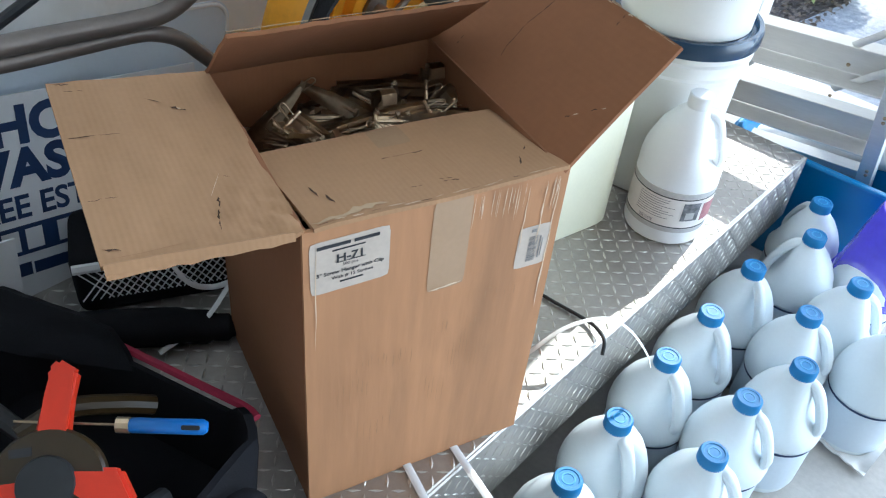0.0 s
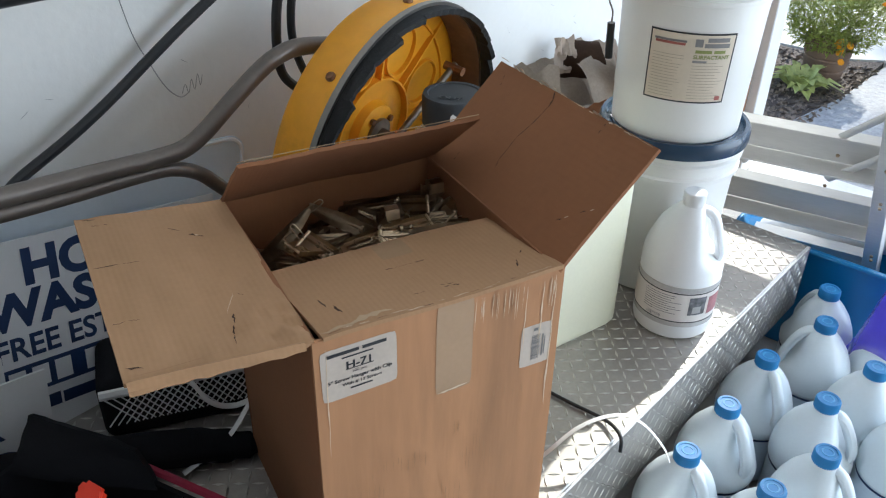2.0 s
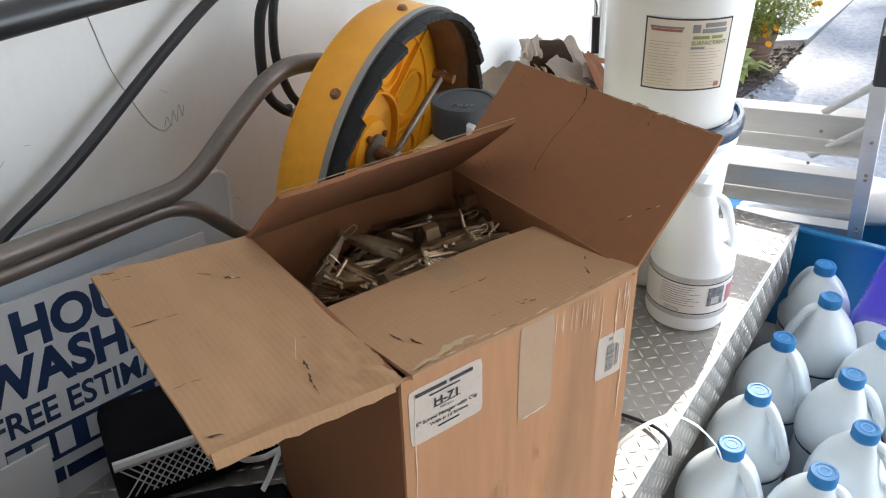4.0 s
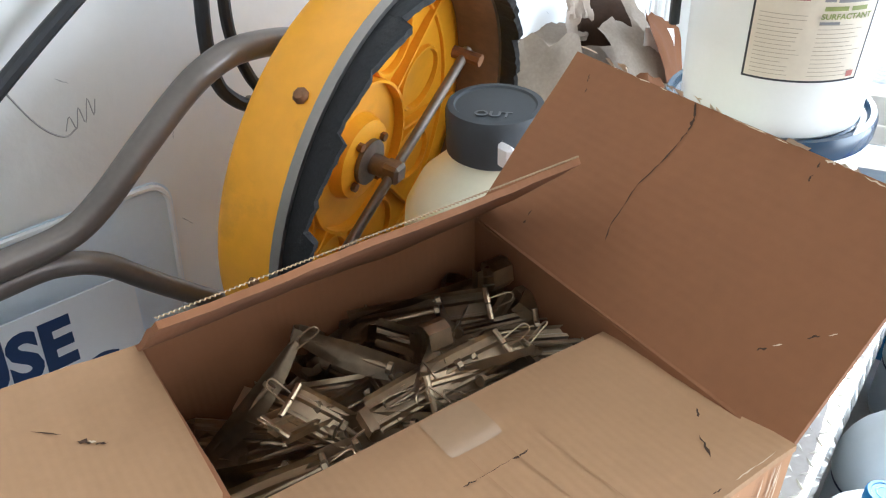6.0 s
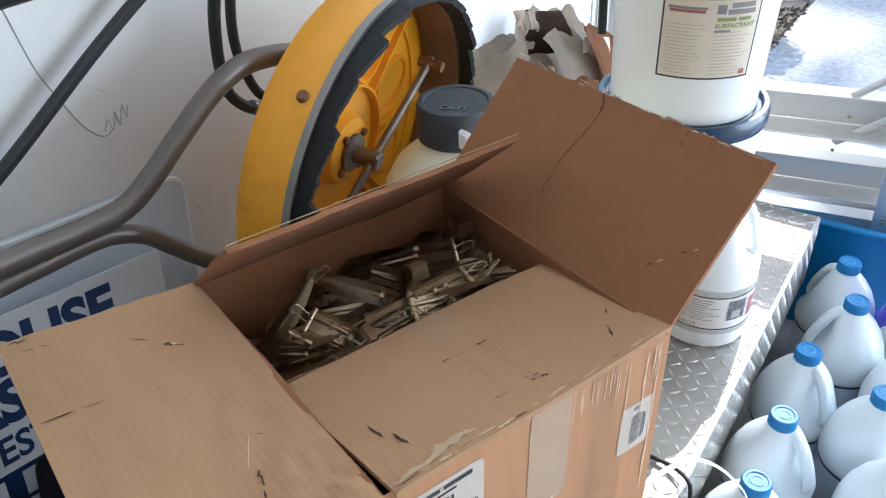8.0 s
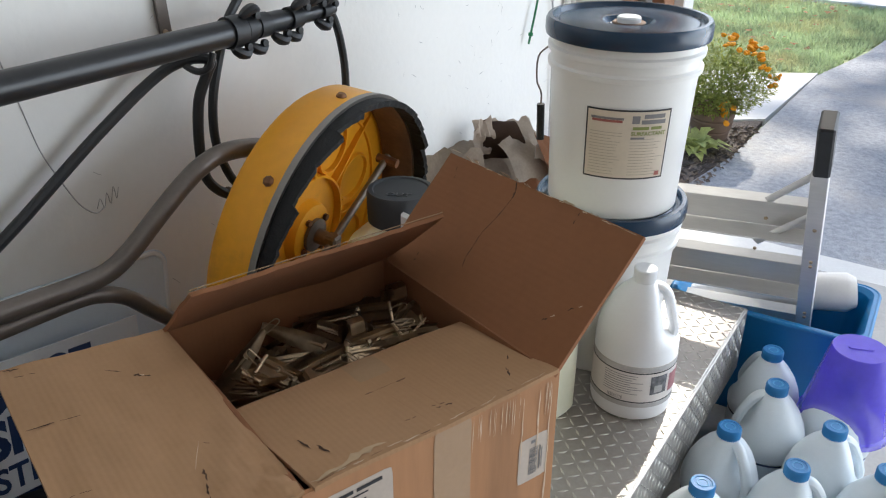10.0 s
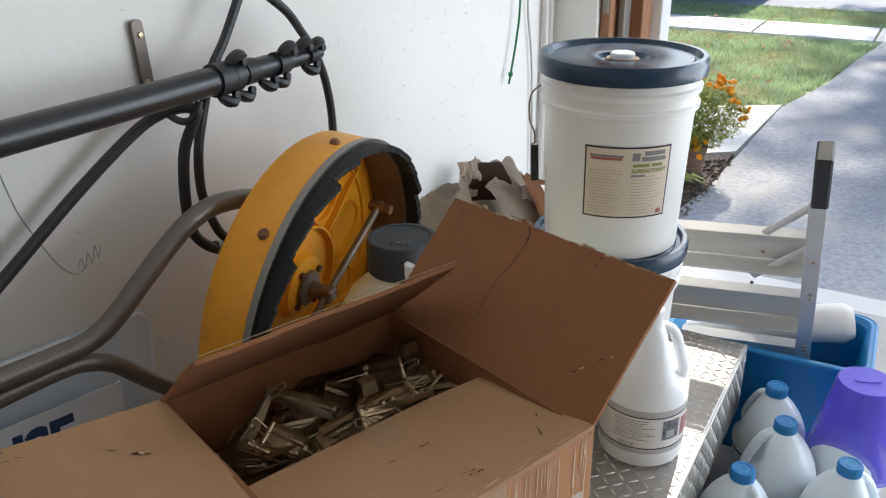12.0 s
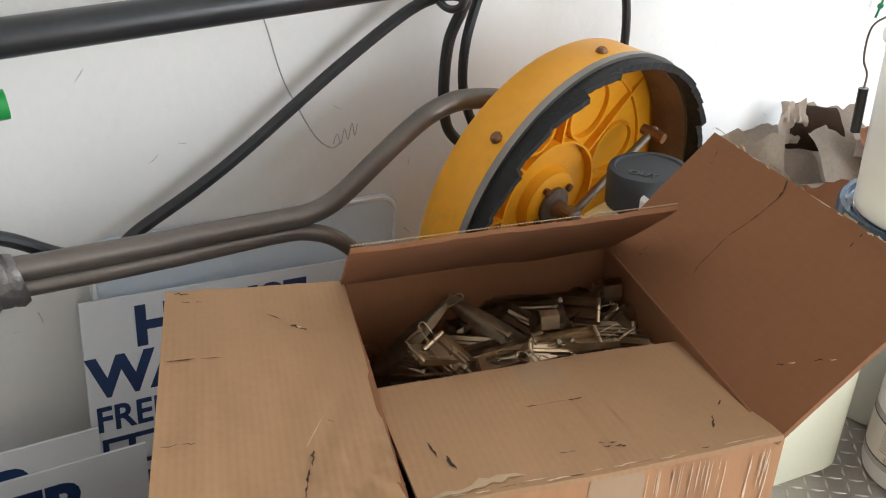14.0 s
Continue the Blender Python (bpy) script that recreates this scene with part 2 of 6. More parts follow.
def box(bm, lo, hi, bevel=0.0, seg=1, m=None):
    """A box between two corners, with rounded edges."""
    r = bmesh.ops.create_cube(bm, size=1.0)
    vs = r["verts"]
    c = [(a + b) / 2 for a, b in zip(lo, hi)]
    s = [b - a for a, b in zip(lo, hi)]
    for v in vs:
        v.co = Vector((v.co.x * s[0] + c[0], v.co.y * s[1] + c[1], v.co.z * s[2] + c[2]))
    if bevel:
        es = list({e for v in vs for e in v.link_edges})
        rr = bmesh.ops.bevel(bm, geom=es, offset=bevel, segments=seg, affect='EDGES', profile=0.5)
        vs = list({v for f in rr["faces"] for v in f.verts} | {v for v in vs if v.is_valid})
    if m:
        for v in vs:
            v.co = m @ v.co
    return bm


def boxbm(lo, hi, bevel=0.0, seg=1):
    return box(bmesh.new(), lo, hi, bevel, seg)


def lathe(profile, n=40, bm=None, m=None, closed=False):
    """Turns (radius, z) points round the z axis."""
    bm = bm or bmesh.new()
    rings = []
    for r, z in profile:
        if r < 1e-5:
            rings.append([bm.verts.new((0, 0, z))])
        else:
            rings.append([bm.verts.new((r * math.cos(2 * math.pi * i / n), r * math.sin(2 * math.pi * i / n), z)) for i in range(n)])
    for a, b in zip(rings, rings[1:]):
        for i in range(n):
            j = (i + 1) % n
            if len(a) == 1 and len(b) > 1:
                bm.faces.new((a[0], b[i], b[j]))
            elif len(b) == 1 and len(a) > 1:
                bm.faces.new((a[i], a[j], b[0]))
            elif len(a) > 1:
                bm.faces.new((a[i], a[j], b[j], b[i]))
    if m:
        for ring in rings:
            for v in ring:
                v.co = m @ v.co
    return bm


def glide(points, steps=8):
    """A smooth line through points (Catmull-Rom)."""
    p = [Vector(q) for q in points]
    p = [2 * p[0] - p[1]] + p + [2 * p[-1] - p[-2]]
    out = []
    for i in range(1, len(p) - 2):
        a, b, c, d = p[i - 1:i + 3]
        for k in range(steps):
            t = k / steps
            out.append(0.5 * (2 * b + (c - a) * t + (2 * a - 5 * b + 4 * c - d) * t * t + (3 * b - a - 3 * c + d) * t ** 3))
    out.append(p[-2])
    return out


def tube(points, r, n=10, bm=None, flat=1.0, up=(0, 0, 1)):
    """A round (or flattened) rod along a line, with closed ends."""
    bm = bm or bmesh.new()
    pts = [Vector(p) for p in points]
    rings = []
    ref = Vector(up)
    for i, p in enumerate(pts):
        d = (pts[min(i + 1, len(pts) - 1)] - pts[max(i - 1, 0)]).normalized()
        side = d.cross(ref)
        if side.length < 0.05:
            side = d.cross(Vector((1, 0, 0)))
        side.normalize()
        top = side.cross(d).normalized()
        ref = top
        rad = r[i] if isinstance(r, (list, tuple)) else r
        rings.append([bm.verts.new(p + (side * math.cos(2 * math.pi * k / n) + top * math.sin(2 * math.pi * k / n) * flat) * rad) for k in range(n)])
    for a, b in zip(rings, rings[1:]):
        for k in range(n):
            j = (k + 1) % n
            bm.faces.new((a[k], a[j], b[j], b[k]))
    bm.faces.new(rings[0][::-1])
    bm.faces.new(rings[-1])
    return bm


def slab(outline, h, bm=None, m=None, bevel=0.0):
    """An outline in the xy plane, drawn up by h."""
    bm = bm or bmesh.new()
    lo = [bm.verts.new((x, y, 0)) for x, y in outline]
    hi = [bm.verts.new((x, y, h)) for x, y in outline]
    fs = [bm.faces.new(lo[::-1]), bm.faces.new(hi)]
    n = len(lo)
    for i in range(n):
        fs.append(bm.faces.new((lo[i], lo[(i + 1) % n], hi[(i + 1) % n], hi[i])))
    vs = lo + hi
    if m:
        for v in vs:
            v.co = m @ v.co
    return bm


def rounded(w, h, r, n=6):
    """The outline of a rectangle with round corners, about its middle."""
    out = []
    for cx, cy, a0 in ((w / 2 - r, h / 2 - r, 0), (-w / 2 + r, h / 2 - r, 90), (-w / 2 + r, -h / 2 + r, 180), (w / 2 - r, -h / 2 + r, 270)):
        for k in range(n + 1):
            a = radians(a0 + 90 * k / n)
            out.append((cx + r * math.cos(a), cy + r * math.sin(a)))
    return out


def grid_patch(w, h, nx=8, ny=8, r=0.0):
    """A fine flat patch about its middle, with its corners cut a little."""
    bm = bmesh.new()
    rows = []
    for j in range(ny + 1):
        row = []
        for i in range(nx + 1):
            x, y = (i / nx - 0.5) * w, (j / ny - 0.5) * h
            if i in (0, nx) and j in (0, ny):
                x, y = x * (1 - r / w), y * (1 - r / h)
            row.append(bm.verts.new((x, y, 0)))
        rows.append(row)
    for a, b in zip(rows, rows[1:]):
        for i in range(nx):
            bm.faces.new((a[i], a[i + 1], b[i + 1], b[i]))
    return bm


def lay_on(ob, board, lift=0.0005):
    """Lets a thin piece follow the warped board under it (both in one frame)."""
    m = ob.matrix_basis.copy()
    out = (m.to_3x3() @ Vector((0, 0, 1))).normalized()
    for v in ob.data.vertices:
        p = m @ v.co
        h = v.co.z
        hit, place, _, _ = board.ray_cast(p + out * 0.05, -out, distance=0.12)
        if hit:
            p = place + out * (lift + h)
        v.co = m.inverted() @ p
    return ob


def words(text, size, bold=0.0, depth=0.0006, squeeze=1.0, align='LEFT'):
    """Letters of Blender's own font as a mesh, in the xy plane."""
    cu = bpy.data.curves.new("words", 'FONT')
    cu.body, cu.size, cu.extrude, cu.offset, cu.align_x = text, size, depth, bold, align
    cu.resolution_u = 4
    ob = bpy.data.objects.new("words", cu)
    me = bpy.data.meshes.new_from_object(ob)
    bpy.data.objects.remove(ob)
    bpy.data.curves.remove(cu)
    for v in me.vertices:
        v.co.x *= squeeze
    return me


def bars(rows, h=0.0006):
    """Plain bars (x, y, width, height) in place of print."""
    bm = bmesh.new()
    for x, y, w, hh in rows:
        slab([(x, y), (x + w, y), (x + w, y + hh), (x, y + hh)], h, bm)
    return bm


def frame_matrix(origin, right, upv):
    """A local frame whose x runs to the right, y up, z out of the surface."""
    x = Vector(right).normalized()
    z = x.cross(Vector(upv)).normalized()
    y = z.cross(x)
    m = Matrix((x, y, z)).transposed().to_4x4()
    m.translation = origin
    return m


def leafy(m, amount):
    """Lets light through thin leaves: part of the surface turns translucent in the leaf's own colour."""
    n, l = m.node_tree.nodes, m.node_tree.links
    b, out = n["Principled BSDF"], n["Material Output"]
    tr = n.new("ShaderNodeBsdfTranslucent")
    l.new(b.inputs["Base Color"].links[0].from_socket, tr.inputs[0])
    mx = n.new("ShaderNodeMixShader")
    mx.inputs[0].default_value = amount
    l.new(b.outputs[0], mx.inputs[1])
    l.new(tr.outputs[0], mx.inputs[2])
    l.new(mx.outputs[0], out.inputs[0])


for green, amount in ((M_GRASS, 0.45), (M_LEAF, 0.45), (M_HOSTA, 0.4), (M_FLOWER, 0.3), (M_LEAFLIT, 0.3)):
    leafy(green, amount)


def fluted(m, gap, deep, tone):
    """Faint ridges of the corrugated core: a slight tone and relief across the sheet."""
    n, l = m.node_tree.nodes, m.node_tree.links
    b = n["Principled BSDF"]
    tc = n.new("ShaderNodeTexCoord")
    wv = n.new("ShaderNodeTexWave")
    wv.wave_type, wv.bands_direction = 'BANDS', 'X'
    wv.inputs["Scale"].default_value = 0.314 / gap
    wv.inputs["Distortion"].default_value, wv.inputs["Detail"].default_value, wv.inputs["Detail Scale"].default_value = 0.8, 2.0, 0.3
    l.new(tc.outputs["Object"], wv.inputs["Vector"])
    base = b.inputs["Base Color"].links[0].from_socket
    mp = n.new("ShaderNodeMapRange")
    mp.inputs[3].default_value, mp.inputs[4].default_value = 1 - tone, 1 + tone
    l.new(wv.outputs["Fac"], mp.inputs[0])
    mx = n.new("ShaderNodeMix")
    mx.data_type, mx.blend_type = 'RGBA', 'MULTIPLY'
    mx.inputs[0].default_value = 1.0
    l.new(base, mx.inputs[6])
    l.new(mp.outputs[0], mx.inputs[7])
    l.new(mx.outputs[2], b.inputs["Base Color"])
    old = b.inputs["Normal"].links[0].from_node
    bp = n.new("ShaderNodeBump")
    bp.inputs["Strength"].default_value, bp.inputs["Distance"].default_value = 0.7, deep
    l.new(wv.outputs["Fac"], bp.inputs["Height"])
    l.new(bp.outputs[0], old.inputs["Normal"])


fluted(M_CARD, 0.0065, 0.00012, 0.007)
fluted(M_CARD_SHADED, 0.0065, 0.00008, 0.004)




# ---- the garage ----
WALL_X, DECK_Z = -1.05, 0.335
structure("floor", boxbm((-1.2, -4.0, -0.15), (5.0, 2.80, 0.0)), M_FLOOR, "grey concrete garage floor with darker stains")
structure("wall_west", boxbm((-1.2, -4.0, 0.0), (WALL_X, 2.45, 2.6)), M_WALL, "white painted garage wall with scuffs and faint stains")
structure("wall_return", boxbm((-1.2, 2.45, 0.0), (-0.90, 2.80, 2.6)), M_WALL, "white return wall beside the garage door")
structure("wall_north", boxbm((-0.90, 2.45, 2.05), (5.0, 2.80, 2.6)), M_WALL, "white wall over the open garage door")
structure("wall_south", boxbm((-1.2, -4.15, 0.0), (5.0, -4.0, 2.6)), M_WALL, "plain white garage back wall")
structure("wall_east", boxbm((5.0, -4.15, 0.0), (5.15, 2.8, 2.6)), M_WALL, "plain white garage side wall")
structure("wall_door_side", boxbm((4.5, 2.45, 0.0), (5.0, 2.80, 2.1)), M_WALL, "white wall beside the garage door")
structure("ceiling", boxbm((-1.2, -4.15, 2.6), (5.15, 2.8, 2.75)), M_CEIL, "plain white garage ceiling")
jamb = thing("door_jamb", pose(0, 0, 0), "brown wooden door jamb with a steel door track", "door jamb", kind="structure")
part("jamb_board", boxbm((-0.897, 2.47, 0.0), (-0.868, 2.60, 2.1), 0.003), M_WOOD, jamb)
part("door_track", boxbm((-0.862, 2.52, 0.0), (-0.838, 2.57, 2.1), 0.004), M_BAND, jamb, "grey steel track")
part("jamb_board", boxbm((-0.868, 2.605, 0.0), (-0.812, 2.70, 2.1), 0.003), M_WOOD, jamb)
part("outer_trim", boxbm((-0.868, 2.705, 0.0), (-0.782, 2.80, 2.1), 0.003), M_TRIM, jamb, "white outer trim")
part("hinge_plate", boxbm((-0.890, 2.462, 0.93), (-0.872, 2.472, 1.0), 0.002), M_BAND, jamb, "steel hinge plate")

# ---- outdoors ----
GZ = -0.06
bm = bmesh.new()
for ring in ((-400, 2.8, 400, 500),):
    x0, y0, x1, y1 = ring
    bm.faces.new([bm.verts.new(p) for p in ((x0, y0, GZ), (x1, y0, GZ), (x1, y1, GZ), (x0, y1, GZ))])
structure("ground", bm, M_SOIL, "green autumn lawn that reaches to the distance")
structure("driveway", slab([(-0.95, 2.8), (5.4, 2.8), (5.4, 10.1), (-0.25, 10.1), (-0.40, 8.15), (-0.52, 7.23), (-0.61, 6.32), (-0.775, 5.5), (-0.81, 3.8)], 0.03, m=Matrix.Translation((0, 0, GZ))), M_ASPHALT, "pale grey worn asphalt driveway")
structure("door_apron", boxbm((-0.95, 2.8, GZ), (5.4, 2.95, -0.012), 0.004), M_WALK, "pale concrete sill strip under the garage door")
walkway = structure("walkway", slab([(-0.818, 4.44), (-0.776, 5.55), (-1.23, 5.26), (-2.8, 5.20), (-2.8, 4.30), (-0.95, 4.34)], 0.036, m=Matrix.Translation((0, 0, GZ))), M_WALK, "sunlit pale concrete front walk slab")
pv = thing("pavement", pose(0, 0, GZ), "pale concrete sidewalk of square slabs along the lawn", "sidewalk", kind="structure")
for k in range(9):
    part("paving_slab", boxbm((-8.62 + 1.02 * k, 8.17, 0.0), (-7.62 + 1.02 * k, 8.92, 0.034), 0.006), M_WALK, pv)
structure("road", boxbm((-60, 10.1, GZ - 0.3), (60, 18, GZ + 0.012)), M_STREET, "blue-grey asphalt street")


def grass():
    rng = np.random.default_rng(3)
    verts, faces = [], []
    def blade(x, y, h, w):
        a = rng.uniform(0, math.pi)
        dx, dy = math.cos(a) * w, math.sin(a) * w
        lx, ly = rng.normal(0, 0.4 * h, 2)
        i = len(verts)
        verts.extend(((x - dx, y - dy, GZ), (x + dx, y + dy, GZ), (x + lx, y + ly, GZ + h)))
        faces.append((i, i + 1, i + 2))
    for _ in range(60000):
        y = rng.uniform(5.3, 10.05)
        if 8.12 < y < 8.96:
            continue
        edge = -0.79 + (y - 5.5) * 0.155 if y < 8.0 else -0.42 + (y - 8) * 0.05
        x = edge - abs(rng.normal(0, 1.5))
        if y < 5.6 and x > -1.3 or y < 5.35:
            continue
        blade(x, y, rng.uniform(0.02, 0.055), rng.uniform(0.003, 0.006))
    me = bpy.data.meshes.new("grass")
    me.from_pydata(verts, [], faces)
    tagged(part("grass", me, M_GRASS, None), "patchy green and straw-coloured autumn grass", "grass", kind="stuff")
    verts.clear(), faces.clear()
    for _ in range(190):
        y = rng.uniform(5.6, 10.0)
        x = -0.9 - abs(rng.normal(0, 1.4))
        s, a = rng.uniform(0.015, 0.035), rng.uniform(0, 6.28)
        z = GZ + rng.uniform(0.03, 0.055)
        i = len(verts)
        for k in range(4):
            verts.append((x + s * math.cos(a + k * 1.57) * (1 if k % 2 else 0.6), y + s * math.sin(a + k * 1.57) * (1 if k % 2 else 0.6), z + rng.uniform(-0.008, 0.008)))
        faces.append((i, i + 1, i + 2, i + 3))
    me = bpy.data.meshes.new("fallen_leaves")
    me.from_pydata(verts, [], faces)
    tagged(part("fallen_leaves", me, M_LEAFLIT, None), "scattered brown autumn leaves on the grass", "fallen leaves", kind="stuff")


grass()


def mulch():
    rng = np.random.default_rng(5)
    bm = slab([(-0.82, 2.85), (-0.825, 4.43), (-0.95, 4.33), (-2.6, 4.28), (-2.6, 2.85)], 0.028, m=Matrix.Translation((0, 0, GZ)))
    structure("flower_bed", bm, M_MULCH, "dark mulch flower bed beside the driveway")
    verts, faces = [], []
    for _ in range(2600):
        x, y = rng.uniform(-1.9, -0.80), rng.uniform(3.2, 4.28)
        s, a = rng.uniform(0.008, 0.022), rng.uniform(0, 3.14)
        z = GZ + 0.028
        dx, dy = math.cos(a) * s, math.sin(a) * s
        i = len(verts)
        h = rng.uniform(0.004, 0.016)
        verts.extend(((x - dx, y - dy, z), (x + dy * 0.4, y - dx * 0.4, z + h), (x + dx, y + dy, z + rng.uniform(0, 0.01)), (x - dy * 0.4, y + dx * 0.4, z)))
        faces.append((i, i + 1, i + 2, i + 3))
    me = bpy.data.meshes.new("bark_chips")
    me.from_pydata(verts, [], faces)
    tagged(part("bark_chips", me, mat("bark_chips", (0.20, 0.16, 0.13), 0.9, vary=0.5, scale=20), None), "dark brown bark chips of the flower bed", "bark chips", kind="stuff")


mulch()


def leaf_mesh(verts, faces, base, way, length, width, droop, rng):
    """A folded leaf of six corners from base along way."""
    d = Vector(way).normalized()
    s = d.cross(Vector((0, 0, 1)))
    if s.length < 0.1:
        s = Vector((1, 0, 0))
    s.normalize()
    i = len(verts)
    b = Vector(base)
    mid, tip = b + d * length * 0.55, b + d * length - Vector((0, 0, droop * length))
    up = Vector((0, 0, 0.18 * width))
    for p in (b, mid - s * width / 2 + up, mid, mid + s * width / 2 + up, tip):
        verts.append(tuple(p))
    faces.extend(((i, i + 2, i + 1), (i, i + 3, i + 2), (i + 1, i + 2, i + 4), (i + 2, i + 3, i + 4)))


def marigold_pot():
    rng = np.random.default_rng(8)
    pot = thing("flower_pot", pose(-0.975, 4.00, GZ + 0.028), "brown clay pot of orange marigolds on the mulch", "flower pot")
    part("pot", lathe([(0, 0), (0.072, 0), (0.082, 0.012), (0.090, 0.045), (0.086, 0.052), (0.094, 0.06), (0.100, 0.10), (0.096, 0.107), (0.103, 0.115), (0.106, 0.15), (0.101, 0.158), (0.110, 0.166), (0.110, 0.19), (0.098, 0.19), (0.094, 0.17), (0, 0.17)], 32), M_TERRA, pot, "ribbed brown pot")
    verts, faces = [], []
    for _ in range(6500):
        a, r, h = rng.uniform(0, 6.28), math.sqrt(rng.uniform(0, 1)), rng.uniform(0, 1)
        rr = r * (0.13 + 0.105 * math.sin(h * 2.5)) * (1 + 0.10 * math.sin(3 * a + 1))
        base = (rr * math.cos(a), rr * math.sin(a), 0.15 + 0.315 * h * (1 - 0.30 * r * r))
        leaf_mesh(verts, faces, base, (math.cos(a) + rng.normal(0, .6), math.sin(a) + rng.normal(0, .6), rng.uniform(-0.2, 1.1)), rng.uniform(0.02, 0.045), rng.uniform(0.006, 0.013), 0.2, rng)
    me = bpy.data.meshes.new("foliage")
    me.from_pydata(verts, [], faces)
    part("foliage", me, M_LEAF, pot)
    petals = bmesh.new()
    for k in range(7):
        lathe([(0, 0.008), (0.014, 0.012), (0.024 - 0.001 * k, 0.006), (0.018, -0.004), (0, -0.006)], 7, petals, pose(0, 0, 0, 8 * k, 11 * k, 31 * k) @ Matrix.Scale(1 - 0.05 * k, 4))
    me = mesh_of(petals, "blossom")
    for k in range(44):
        u = rng.uniform(0, 1)
        a = 1.62 - 1.5 * u
        x, z = 0.255 * math.cos(a), 0.27 + 0.215 * math.sin(a)
        y = rng.uniform(-0.12, 0.10)
        if k % 7 == 0:
            x, y, z = 0.085 + rng.uniform(-0.03, 0.02), -0.10, 0.13 + rng.uniform(-0.02, 0.08)
        b = part("blossom", me, M_FLOWER, pot, "orange blossom" if k == 0 else "")
        b.matrix_basis = pose(x + rng.uniform(-.012, .012), y, z + rng.uniform(-.015, .012), rng.uniform(-50, 50), rng.uniform(-50, 50), 0) @ Matrix.Scale(rng.uniform(0.55, 0.85), 4)
    hosta = thing("hosta", pose(-0.985, 3.755, GZ + 0.028), "pale green broad-leaved hosta on the mulch", "plant")
    for k in range(46):
        verts, faces = [], []
        a = rng.uniform(0, 6.28)
        leaf_mesh(verts, faces, (0.02 * math.cos(a), 0.02 * math.sin(a), 0), (math.cos(a), math.sin(a), rng.uniform(0.35, 2.2)), rng.uniform(0.12, 0.21), rng.uniform(0.035, 0.060), 0.35, rng)
        me = bpy.data.meshes.new("leaf")
        me.from_pydata(verts, [], faces)
        part("leaf", me, M_HOSTA, hosta)
    for p in ((-1.28, 3.75), (-1.45, 3.55)):
        copy_thing(hosta, pose(p[0], p[1], GZ + 0.028, 0, 0, 70))


marigold_pot()


def parked_car():
    car = thing("parked_car", pose(-4.07, 10.95, GZ + 0.012), "dark parked car with silver wheels on the street", "car")
    side = [(0, 0.28), (0.05, 0.62), (0.35, 0.78), (1.15, 0.88), (1.75, 1.32), (3.2, 1.36), (3.9, 0.95), (4.4, 0.86), (4.5, 0.55), (4.45, 0.28)]
    bm = slab([(x - 2.25, z) for x, z in side], 1.7, m=pose(0, 0.85, 0, 90, 0, 0))
    bmesh.ops.bevel(bm, geom=list(bm.edges), offset=0.06, segments=2, affect='EDGES')
    part("body", bm, M_CARBODY, car)
    part("window", slab([(-1.0, 0.92), (-0.5, 1.27), (0.85, 1.3), (1.35, 0.96)], 0.02, m=pose(0, -0.85, 0, 90, 0, 0)), M_BLACK, car, "dark side window")
    for x in (-1.4, 1.35):
        for y in (-0.76, 0.76):
            w = part("wheel", lathe([(0.21, -0.1), (0.3, -0.1), (0.33, -0.07), (0.33, 0.07), (0.3, 0.1), (0.21, 0.1)], 36), M_TYRE, car, "", pose(x, y, 0.33, 90, 0, 0))
            rim = lathe([(0.215, 0.095), (0.2, 0.07), (0.06, 0.085), (0, 0.09)], 36)
            part("rim", rim, M_RIM, w, "silver alloy rim")
            for k in range(8):
                part("rim_hole", lathe([(0, 0.0), (0.026, 0), (0.026, 0.01), (0, 0.012)], 10), M_BLACK, w, "", pose(0.135 * math.cos(k * math.pi / 4), 0.135 * math.sin(k * math.pi / 4), 0.074))


parked_car()


def shade_tree():
    """An unseen tree added across the street, whose crown shades the drive and part of the garage floor."""
    rng = np.random.default_rng(21)
    tree = thing("tree", pose(-0.94, 20.6, GZ), "unseen leafy tree added across the street to shade the drive", "tree")
    bark = mat("tree_bark", (0.16, 0.12, 0.09), 0.9, vary=0.35, scale=9, bump=0.02, stretch=(1, 1, 0.25))
    part("trunk", tube(glide([(0, 0, -0.1), (0.05, 0, 3.0), (-0.05, 0.05, 7.0), (0.0, 0.1, 11.0), (0.05, 0.0, 15.5)], 5), [0.34 - 0.014 * i for i in range(21)], 14), bark, tree)
    for k in range(14):
        a, h = k * 2.4, 6.5 + 0.62 * k
        reach = 1.15 - 0.03 * k
        ends = [(0, 0, h), (reach * 0.45 * math.cos(a), 0.5 * reach * math.sin(a), h + 0.5), (reach * math.cos(a), reach * math.sin(a), h + 1.5)]
        part("limb", tube(glide(ends, 6), [0.09 - 0.006 * i for i in range(13)], 8), bark, tree)
    verts, faces = [], []
    clumps = []
    for _ in range(190):
        d = rng.normal(0, 1, 3)
        d /= np.linalg.norm(d)
        c = d * rng.uniform(0.3, 1.0) ** 0.5 * np.array((1.15, 1.15, 5.6)) + np.array((0, 0, 12.4))
        # lower clumps thinned out so that dappled sun falls on the drive
        if c[2] > 13.0 or rng.uniform() < 0.45:
            clumps.append(c)
    for c in clumps:
        for _ in range(60):
            p = c + rng.normal(0, 0.24, 3)
            way = rng.normal(0, 1, 3)
            leaf_mesh(verts, faces, p, way, rng.uniform(0.14, 0.24), rng.uniform(0.09, 0.15), 0.2, rng)
    me = bpy.data.meshes.new("crown")
    me.from_pydata(verts, [], faces)
    part("crown", me, M_LEAF, tree, "dense green and yellow leaves")


shade_tree()
